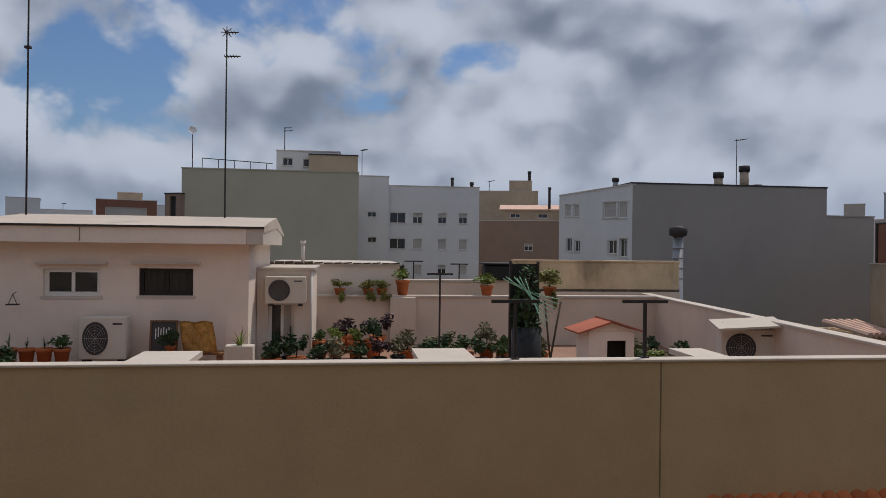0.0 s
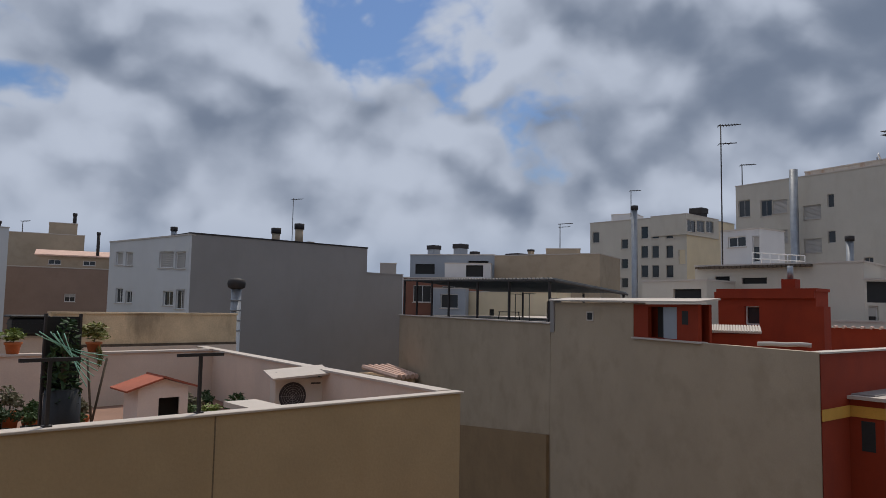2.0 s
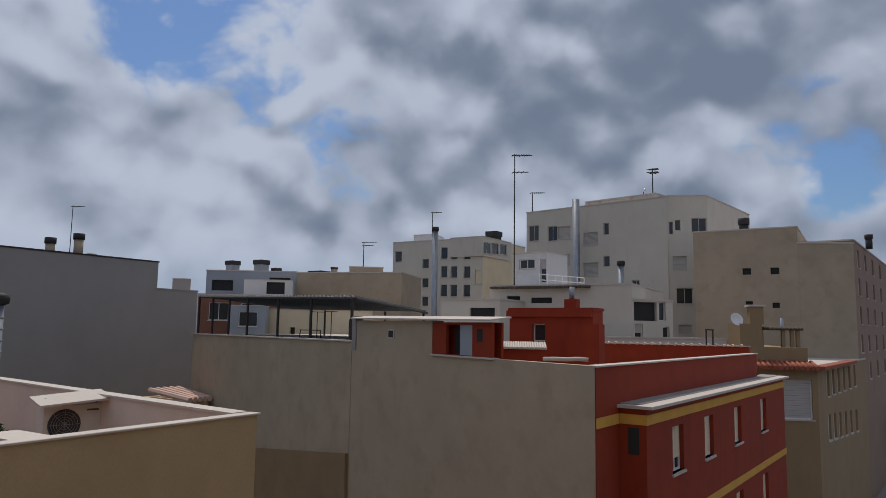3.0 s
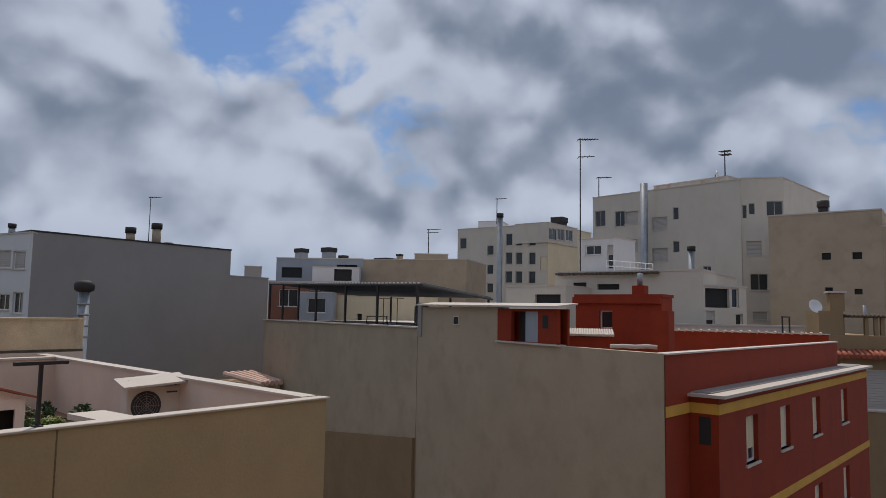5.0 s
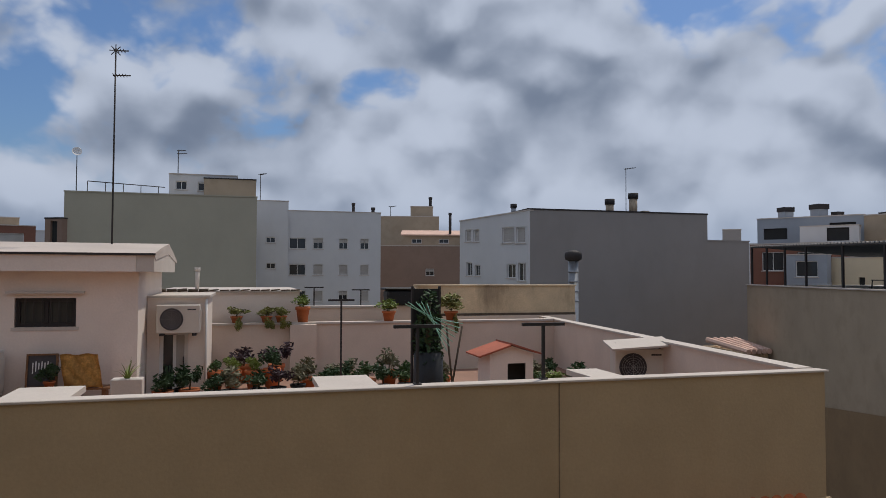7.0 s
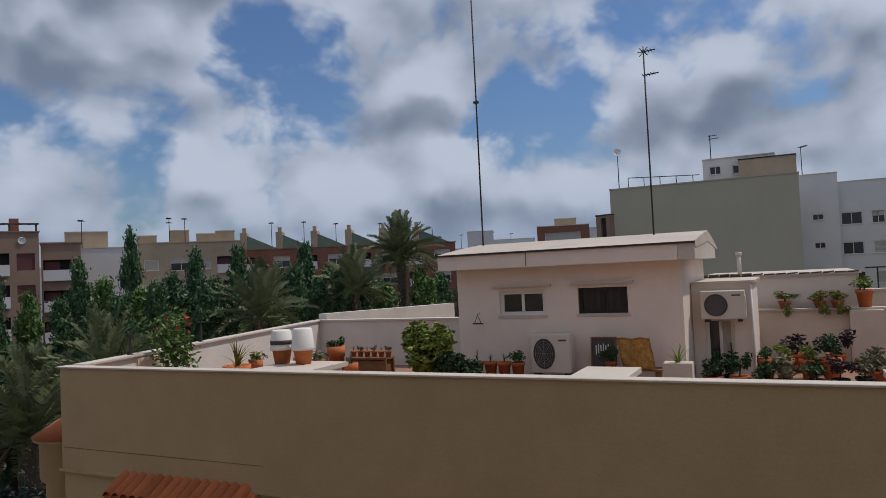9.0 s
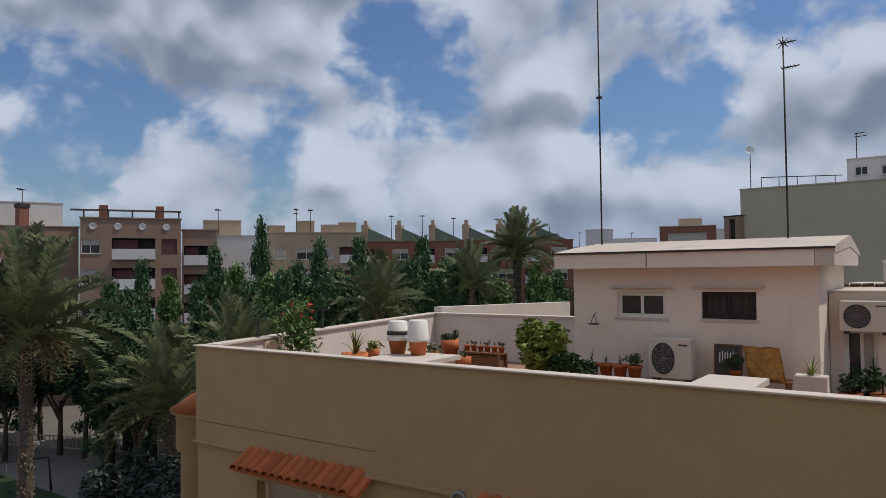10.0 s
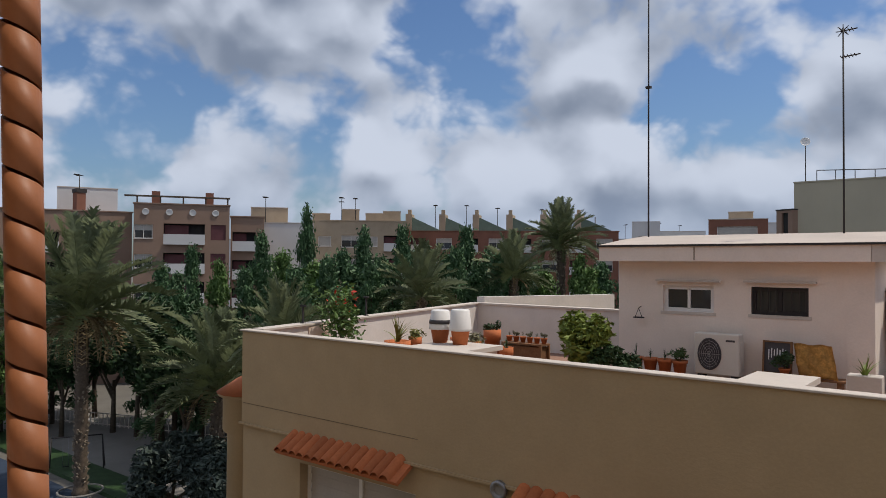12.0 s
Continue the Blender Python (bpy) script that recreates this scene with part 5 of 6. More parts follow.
facade("red_house", "red and blue painted house seen under the pergola", polar(38.9, 68), polar(44.2, 66), 6, 2.75, "brickred", [(40.4, 1.1, 1.8, 1.6), (43.0, 0.95, 2.4, 1.9)])
facade("pale_blue_house", "pale blue painted house front with a wide window", polar(41.2, 65.5), polar(43.9, 64.5), 1.0, 1.75, "bluepaint", [(42.6, 0.55, 1.7, 1.3)])
facade("cream_house", "cream rendered house front beyond the roof terrace", polar(44.1, 66), polar(51.2, 62), 3, 1.5, "palecream", [(46.0, -0.35, 0.5, 0.7, "hole")])
for az, w, h in ((41.3, 1.0, 6.9), (43.45, 1.1, 7.1), (44.6, 0.7, 6.3), (48.0, 1.6, 6.1), (49.1, 0.5, 6.6)):
    flue(*polar(az, 79)[:2], Z + 5.6, Z + h - w * 0.45, w, "chimney with a wide dark cowl", "bluepaint" if az < 46 else "beige", True, False)
facade("roof_block", "beige roof block on the long house", polar(50.3, 76), polar(53.0, 76), 3, 6.4, "beige", base=Z + 5.6)
antenna(pose(*polar(51.4, 76, Z + 6.5)), 2.6, "yagi", "television antenna on the long house", 0.05, 1.5)
facade("sheet_lean_to", "white sheet lean-to on the blue house terrace", polar(42.2, 74), polar(45.9, 73.5), 2, 4.6, "bluewhite", [(44.6, 3.0, 1.8, 1.2, "hole")], base=Z + 2.6)

# the taller blocks
B3 = [(54.2, 5.75, 1.1, 1.5), (54.3, 3.7, 0.7, 1.5), (54.35, 2.2, 0.7, 1.5)] + [(56.4, e, 1.0, 1.3) for e in (5.23, 3.69, 2.2)]
B3 += [(a, e, 1.0, 1.6) for a in (57.9, 58.7, 59.75) for e in (6.1, 4.6, 3.1)] + [(60.65, e, 0.9, 1.8, "half") for e in (4.2,)]
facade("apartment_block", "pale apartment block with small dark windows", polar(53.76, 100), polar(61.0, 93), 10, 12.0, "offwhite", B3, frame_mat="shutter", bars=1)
# paler than the front: this side's sunlight is put into its colour
facade("cream_block", "pale cream side of the apartment block, coloured as sunlit", polar(61.02, 93.05), polar(64.4, 104), 6, 12.0, "palecream")
gl = facade("glazed_room", "glazed roof room at the corner of the block", polar(61.0, 92.6), polar(63.3, 99.8), 5, 12.15, "offwhite", [(61.4, 6.55, 2.2, 1.5), (62.05, 6.5, 2.0, 1.5), (62.7, 6.45, 2.0, 1.5)], base=Z + 9.6, frame_mat="frame")
facade("roof_block", "low roof block on the pale apartments", polar(55.4, 102), polar(57.2, 101), 4, 13.4, "bluewhite", base=Z + 12.0)
flue(*polar(57.15, 92)[:2], 0, Z + 12.7, 0.75, "tall grey metal flue on the wall")
antenna(pose(*polar(56.9, 93, Z + 12.0)), 3.4, "one", "television antenna on the pale apartments", 0.06, 1.6)
for az in (61.9,):
    flue(*polar(az, 97)[:2], Z + 12.0, Z + 12.7, 1.5, "dark chimney cowl on the flat roof", "iron", True, False)
TB = [(65.1, 7.75, 1.3, 1.7), (66.6, 7.72, 1.2, 1.6), (67.5, 7.8, 1.5, 1.3, "shutter"), (67.5, 5.6, 1.5, 1.3, "shutter"), (65.0, 4.4, 1.6, 1.3), (66.6, 5.6, 1.3, 1.5, "shutter"),
      (70.8, 8.05, 0.6, 1.2), (70.8, 5.5, 0.7, 1.1), (69.6, 7.3, 1.7, 1.3, "shutter"), (69.6, 4.9, 1.7, 1.3, "shutter"), (73.0, 3.6, 0.8, 1.0)]
facade("tall_block", "tall off-white apartment block with shuttered windows", polar(64.53, 78), polar(75.44, 70), 14, 12.85, "offwhite", TB, frame_mat="shutter")
TC = [(77.75, 8.15, 1.4, 1.4), (76.2, 8.2, 0.5, 1.0), (75.7, 8.0, 0.4, 1.2), (76.3, 5.3, 1.3, 1.3, "shutter"), (77.8, 5.6, 0.9, 1.9), (76.6, 2.8, 1.5, 1.5), (77.8, 3.0, 0.9, 1.9), (77.8, 0.6, 0.9, 1.9), (76.6, 0.3, 1.2, 0.8, "shutter")]
facade("tall_block_wing", "off-white wing of the tall block with dark windows", polar(75.45, 70.2), polar(78.36, 71), 14, 12.95, "offwhite", TC, frame_mat="shutter")
facade("tall_block_end", "blank off-white end of the tall block", polar(78.37, 71.1), polar(81.3, 84), 6, 12.95, "offwhite")
facade("tall_block_parapet", "rust-streaked parapet on the tall block roof", polar(69.2, 75.5), polar(74.6, 71.6), 3, 13.5, "rusty", base=Z + 12.85)
flue(*polar(68.45, 73)[:2], 0, Z + 13.4, 0.75, "tall grey metal flue on the wall", "steel", False)
flue(*polar(71.9, 62)[:2], 0, Z + 5.6, 0.55, "grey flue with a dark cowl", "steel")
antenna(pose(*polar(74.4, 72, Z + 13.5)), 2.6, "star", "branched antenna on the tall block", 0.06, 2.0)
antenna(pose(*polar(65.0, 80, Z + 12.95)), 2.6, "one", "television antenna before the tall block", 0.06, 1.8)
antenna(pose(*polar(73.7, 73, Z + 13.0)), 1.0, "dish", "satellite dish on the tall block", 0.05)
facade("far_gable", "beige rendered building with a long blank gable", polar(77.3, 59), polar(84.45, 58), 10, 7.85, "beige", [(81.0, 4.6, 0.6, 0.5, "hole"), (82.9, 4.6, 0.6, 0.5, "hole"), (81.1, 2.2, 0.5, 0.4, "hole"), (82.9, 2.1, 0.5, 0.4, "hole")])
facade("far_gable", "lower blank end of the beige gable building", polar(84.46, 58), polar(87.96, 59.5), 10, 6.65, "beige")
FC = [(88.2 + 0.42 * c, 5.3 - 0.32 * c - r * (1.95 - 0.12 * c), 1.3, 1.3, "shutter") for c in range(5) for r in range(5)]
facade("street_block", "brown brick apartment block along the street", polar(87.97, 59.5), polar(90.31, 92), 10, 6.9, "tan", FC)
facade("street_end_block", "red brick block at the end of the street", polar(90.35, 95), polar(91.75, 112), 10, 5.6, "brickred", [(90.7, 1.8, 1.6, 1.6), (90.7, -0.2, 1.6, 1.6), (91.4, 1.5, 1.8, 1.8), (91.4, -0.1, 1.8, 1.8)])
flue(*polar(80.9, 60)[:2], Z + 7.9, Z + 8.5, 0.7, "short dark chimney on the gable roof", "iron")
flue(*polar(88.9, 66)[:2], Z + 6.9, Z + 7.7, 0.5, "short dark chimney on the block", "iron")
facade("low_white_house", "low white rendered house with a small dark vent", polar(57.7, 44), polar(62.4, 42), 8, 1.75, "offwhite", [(61.0, 1.35, 1.7, 0.6, "hole")])
wh = facade("white_house", "white rendered house under a dark tiled eave", polar(61.6, 46), polar(72.7, 43), 9, 2.75, "offwhite", [(63.5, 2.5, 0.9, 0.35, "hole"), (65.7, 2.4, 1.4, 0.35, "hole")])
for k in range(26):
    part("eave_tile", box(0.2 + k * 0.25, 0.4 + k * 0.25, -0.45, 0.1, 15.0 + 0.1, 15.0 + 0.24), "trunk", wh)
rl = thing("roof_railing", pose(*polar(65.6, 45.5, Z + 2.86), 0, 0, -20), "white tubular railing on the white house roof", "railing")
for z in (0.35, 0.7):
    part("rail", tube((0, 0, z), (4.2, 0, z), 0.03), "frame", rl)
for k in range(7):
    part("post", tube((0.7 * k, 0, 0), (0.7 * k, 0, 0.7), 0.025), "frame", rl)
facade("white_terrace", "white house wing with a shaded glazed terrace", polar(72.7, 43), polar(75.7, 45), 6, 1.85, "offwhite", [(73.7, 1.6, 1.7, 1.1, "hole"), (74.95, 1.6, 0.5, 1.1), (73.2, -0.2, 0.6, 1.3, "half"), (75.2, -0.2, 0.5, 1.0)])
facade("white_parapet", "long low white parapet wall behind the red roof", polar(69.5, 41), polar(79.5, 43), 0.4, -0.35, "offwhite")
facade("roof_block", "pale grey roof room with a small window and door", polar(63.43, 52), polar(66.12, 50.5), 3, 5.5, "bluewhite", [(64.55, 5.29, 1.3, 0.7), (65.85, 4.75, 0.5, 1.7, "half")], base=Z + 2.85)
antenna(pose(*polar(63.55, 47, Z + 2.85)), 8.9, "yagi", "tall television antenna on a guyed mast", 0.045, 1.35)

# orange house along the street
orange = facade("orange_house", "ochre rendered house with a tiled eave", polar(80.3, 41), polar(85.35, 42), 14, -1.75, "ochre", [(83.3, -4.6, 2.6, 2.0, "shutter")])
part("roof_parapet", box(0.3, 3.6, 0.7, 10, Z - 1.65, Z - 0.7), "ochre", orange)
part("roof_room", box(0.35, 1.5, 1.2, 4.0, Z - 0.7, Z + 0.55), "ochre", orange)
part("chimney", box(1.0, 1.7, 1.6, 2.3, Z + 0.55, Z + 1.5), "ochre", orange)
part("chimney_cap", box(0.9, 1.8, 1.5, 2.4, Z + 1.5, Z + 1.6), "cap", orange)
for k in range(15):
    part("eave_tile", tube((0.2 + k * 0.25, -0.5, Z - 1.72), (0.2 + k * 0.25, 0.6, Z - 1.45), 0.12, n=8), "roofred", orange)
for u in (1.62, 2.75, 3.2, 3.5):
    part("pergola_post", box(u - 0.09, u + 0.09, 1.8, 2.0, Z - 0.7, Z + 0.22), "ochre", orange)
part("pergola_beam", box(1.5, 3.75, 1.7, 2.1, Z + 0.22, Z + 0.28), "trunk", orange)
for k in range(12):
    part("roof_sheet", tube((1.56 + k * 0.19, 1.6, Z + 0.3), (1.56 + k * 0.19, 3.2, Z + 0.42), 0.07, n=6), "trunk", orange)
part("flue", tube((2.9, 2.6, Z - 0.7), (2.9, 2.6, Z + 0.9), 0.09), "steel", orange, "thin grey flue")
part("dish", lathe([(0.02, 0), (0.2, 0.03), (0.36, 0.12), (0.37, 0.12), (0.2, 0.01)], 16), "frame", orange, "white satellite dish", at=pose(0.2, 1.4, Z + 0.75, 70, 0, 20))
ofr = facade("ochre_house", "ochre house front with tall narrow windows", polar(85.36, 42), polar(88.3, 62), 3, -1.75, "ochre", [(86.0 + 0.33 * c, -3.35 - r * 3.0 + 0.12 * c, 1.0, 1.4, "shutter") for c in range(6) for r in range(2)])
part("eave", box(-0.4, 12, -0.45, 0.2, Z - 1.78, Z - 1.6), "roofred", ofr)

# ---- houses beyond the park ----


def balcony_block(name, label, az0, az1, dist, top, mat, cols, floors, z_first, step=3.0):
    """A block beyond the park: recessed balconies with rails, and windows with blinds."""
    a, b = Vector(polar(az0, dist)), Vector(polar(az1, dist))
    d = b - a
    t = thing(name, pose(a.x, a.y, 0, 0, 0, math.degrees(math.atan2(d.y, d.x))), label, "building")
    L, H = d.length, EYE + top
    spots = []
    for f in range(floors):
        z = EYE + z_first - f * step
        for u, w, h, kind in cols:
            spots.append((u * L, z, w, h, kind))
    part("wall", wall_with([(u - w / 2, u + w / 2, z - h / 2, z + h / 2) for u, z, w, h, k in spots], 0, L, 0, H, 0.9), mat, t)
    part("body", box(0, L, 0.9001, 11, 0, H), mat, t)
    part("parapet", box(-0.1, L + 0.1, -0.1, 11.1, H, H + 0.12), mat, t)
    for u, z, w, h, k in spots:
        if k == "balcony":
            part("rail_wall", box(u - w / 2, u + w / 2, -0.5, -0.38, z - h / 2 - 0.35, z - h / 2 + 0.6), "bluewhite", t, "pale balcony front")
            part("slab", box(u - w / 2, u + w / 2, -0.5, 0.0, z - h / 2 - 0.45, z - h / 2 - 0.35), "bluewhite", t)
            part("blind", box(u - w / 2 + 0.1, u + w * 0.1, 0.5, 0.55, z - h / 2, z + h / 2 - 0.15), "blueblind", t, "maroon blind")
            # black sheet gives the balcony's back its shade by colour
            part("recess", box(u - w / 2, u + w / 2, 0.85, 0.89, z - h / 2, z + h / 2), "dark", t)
        elif k == "blind":
            part("blind", box(u - w / 2, u + w / 2, 0.08, 0.14, z - h / 2, z + h / 2), "blueblind", t, "maroon blind")
        else:
            window(t, u, z, w, h, depth=0.1, style=k)
    return t


ap = balcony_block("park_apartments", "tan brick apartment building with balconies and maroon blinds", -62.4, -55.6, 78, 5.75, "tan",
                   [(0.1, 1.7, 1.4, "half"), (0.52, 4.0, 1.7, "balcony"), (0.88, 1.5, 1.6, "blind")], 5, 2.95)
for k in range(4):
    part("porthole", lathe([(0.34, 0), (0.34, 0.06), (0.26, 0.06), (0.25, 0.02)], 16), "bluewhite", ap, at=pose(1.1 + 2.25 * k, -0.02, EYE + 4.95, 90, 0, 0))
for k in range(5):
    part("pergola_post", box(0.2 + 2.2 * k, 0.35 + 2.2 * k, 0.3, 0.45, EYE + 5.87, EYE + 6.5), "trunk", ap)
part("pergola_beam", box(-0.9, 9.3, 0.1, 0.6, EYE + 6.5, EYE + 6.65), "trunk", ap)
for u in (1.6, 6.9):
    part("chimney", box(u, u + 0.8, 1.5, 2.2, EYE + 5.87, EYE + 7.2), "brickred", ap)
balcony_block("park_apartments", "tan apartment wing with cream balcony fronts", -55.5, -53.0, 79, 4.7, "tan", [(0.4, 2.4, 1.6, "balcony")], 5, 2.3)
balcony_block("park_apartments", "tan apartment wing behind the tall palm", -73.5, -62.5, 80, 4.9, "tan", [(0.15, 2.0, 1.4, "half"), (0.45, 3.6, 1.6, "balcony"), (0.8, 2.0, 1.4, "half")], 5, 2.0)
facade("roof_room", "pale grey roof room on the tan apartments", polar(-67.4, 84), polar(-63.5, 84), 5, 7.6, "bluewhite", base=EYE + 4.9)
for az in (-68.9, -66.0):
    flue(*polar(az, 82)[:2], EYE + 4.9, EYE + 6.9, 0.9, "brick chimney on the tan apartments", "brickred", True, False)
facade("grey_gable_house", "pale grey house with a blank gable", polar(-53.0, 88), polar(-49.2, 88), 9, 4.6, "bluewhite")
facade("roof_room", "small cream roof room", polar(-54.0, 92), polar(-51.2, 92), 5, 6.7, "beige", base=EYE + 4.5)
balcony_block("park_apartments", "beige apartment building with white shutters", -49.2, -41.8, 92, 5.2, "beige", [(0.12, 1.6, 1.3, "shutter"), (0.4, 2.4, 1.5, "half"), (0.62, 1.5, 1.3, "shutter"), (0.86, 2.6, 1.6, "balcony")], 4, 2.6)
for az, top in ((-48.6, 6.3), (-46.3, 6.9), (-44.4, 6.4), (-43.0, 6.7)):
    facade("roof_room", "small roof room on the beige apartments", polar(az - 0.7, 95), polar(az + 0.7, 95), 4, top, "beige", base=EYE + 5.2)
balcony_block("row_houses", "red brick row houses under green tiled roofs", -41.9, -25.0, 100, 4.3, "brickred", [(k / 8 + 0.06, 2.2, 1.5, "half" if k % 2 else "balcony") for k in range(8)], 3, 2.6)
for k in range(6):
    az = -41.4 + 2.7 * k
    rf = thing("green_roof", pose(*polar(az, 101, EYE + 4.42), 0, 0, 34 - 2.7 * k), "green tiled sloping roof between cream gables", "roof", "green roofs of the row houses")
    bm = bmesh.new()
    vs = [bm.verts.new(c) for c in ((0, 0, 0), (4.3, 0, 0), (4.3, 5, 0), (0, 5, 0), (0, 0.4, 2.0), (0, 5, 2.0))]
    for q in ((0, 1, 4), (1, 2, 5, 4), (0, 4, 5, 3), (3, 5, 2)):
        bm.faces.new([vs[i] for i in q])
    bm.faces.new([vs[i] for i in (3, 2, 1, 0)])
    part("slope", bm, "greenroof", rf)
    part("gable_wall", box(-0.9, 0.0, 0.1, 3.2, 0, 2.4), "beige", rf)
    part("chimney", box(-0.7, -0.2, 1.0, 1.5, 2.4, 3.1), "beige", rf)
for k, (az, d, el, kd) in enumerate(((-66.0, 83, 4.9, "one"), (-52.9, 90, 3.9, "one"), (-47.0, 95, 4.0, "yagi"), (-45.9, 95, 4.0, "one"), (-39.5, 102, 3.6, "one"), (-37, 102, 3.6, "one"), (-34.5, 104, 3.4, "one"), (-31, 106, 3.3, "one"), (-29, 108, 3.0, "one"), (-24.5, 140, 2.3, "one"), (-22.0, 140, 2.4, "one"), (-20.5, 140, 2.2, "one"))):
    antenna(pose(*polar(az, d, EYE + d * math.tan(radians(el)) - 2.2)), 4.0, kd, "small television antenna on a far roof", 0.05, 1.3)
antenna(pose(*polar(-26.8, 150, 0)), 22.0, "bare", "tall thin mast far beyond the park", 0.12)
for az0, az1, d, top, mat in ((-26.4, -23.8, 140, 4.6, "bluewhite"), (-24.0, -21.9, 132, 7.4, "bluewhite"), (-22.2, -18.6, 140, 6.0, "bluewhite"), (-14.4, -12.0, 120, 6.3, "bluewhite"), (-60, -20, 190, 5.4, "bluewhite")):
    facade("far_house", "distant pale rendered house beyond the roofs", polar(az0, d), polar(az1, d), 6, top, mat, [(az0 + (az1 - az0) * f, 0.6 * math.degrees(math.atan2(top, d)), 0.8, 0.9) for f in (0.3, 0.55, 0.8)] if az1 - az0 < 10 else ())
fr = facade("maroon_house", "dark red framed house with a pale front", polar(-18.4, 95), polar(-14.3, 95), 7, 5.5, "brickred", [(-16.4, 2.35, 4.6, 1.5, "shutter")])
facade("roof_room", "small pale room on the maroon house", polar(-17.0, 98), polar(-15.3, 98), 3, 6.6, "beige", base=EYE + 5.5)

# ---- trees ----


def tree_kind(trunk_h, crown_z, radii, leaves, size, seed, mat, lobes, label, m):
    t = thing("tree", m, label, "tree", "trees in the park")
    part("trunk", tube((0, 0, 0), (0.1, 0, trunk_h), 0.22, 0.12, 9), "bark", t)
    rnd = random.Random(seed)
    for k in range(5):
        a = rnd.uniform(0, 6.28)
        part("limb", tube((0.08, 0, trunk_h * (0.6 + 0.08 * k)), (radii[0] * 0.6 * math.cos(a), radii[1] * 0.6 * math.sin(a), crown_z + radii[2] * rnd.uniform(-0.4, 0.5)), 0.1, 0.03, 6), "bark", t)
    part("crown", leafy(leaf_cloud(leaves, radii, size, seed, 0.25, lobes), mat), mat, t, at=pose(0, 0, crown_z))
    return t


def spire_mesh(n, seed, size):
    """A tall ragged spire of foliage, one unit wide at the foot and one high."""
    rnd = random.Random(seed)
    verts, faces = [], []
    tufts = [(rnd.random() ** 1.2, rnd.uniform(0, 6.28), rnd.uniform(0.4, 1.0)) for _ in range(90)]
    for _ in range(n):
        h, a, q = rnd.choice(tufts)
        r = min(1.0, 1.25 * (1 - h)) ** 0.75 * q * (0.75 + 0.25 * math.sin(h * 25))
        p = Vector((r * math.cos(a) + rnd.gauss(0, 0.09), r * math.sin(a) + rnd.gauss(0, 0.09), h + rnd.gauss(0, 0.022)))
        ax = Vector((rnd.gauss(0, 0.6), rnd.gauss(0, 0.6), rnd.gauss(0.35, 0.6))).normalized()
        s = size * rnd.uniform(0.6, 1.5)
        side = ax.cross(Vector((rnd.gauss(0, 1), rnd.gauss(0, 1), rnd.gauss(0, 1)))).normalized() * s * 0.4
        ax = ax * s
        ax.z *= 0.3
        side.z *= 0.3
        i = len(verts)
        verts += [p - ax, p + side, p + ax, p - side]
        faces += [(i, i + 1, i + 2, i + 3)]
    me = bpy.data.meshes.new("spire")
    me.from_pydata([tuple(v) for v in verts], [], faces)
    return me


SPIRES = [spire_mesh(12000, k, 0.05) for k in range(3)]
rnd = random.Random(77)


def spire(az, d, top, r, mat, k):
    H = EYE + d * math.tan(radians(top))
    lab = {"leafspire": "slender dark green conifer with ragged branches", "leafpoplar": "bright green slender tree with ragged branches"}[mat] + " in the park"
    t = thing("conifer", pose(*polar(az, d), 0, 0, k * 70), lab, "tree", "slender trees in the park")
    part("trunk", tube((0, 0, 0), (0, 0, H * 0.9), 0.2, 0.03, 8), "bark", t)
    key = ("spire", k % 3, mat)
    if key not in LEAVES:
        LEAVES[key] = leafy(SPIRES[k % 3], mat)
    part("crown", LEAVES[key], mat, t, at=pose(0, 0, 1.5) @ Matrix.Diagonal((r * 1.55, r * 1.55, H - 1.5, 1)))


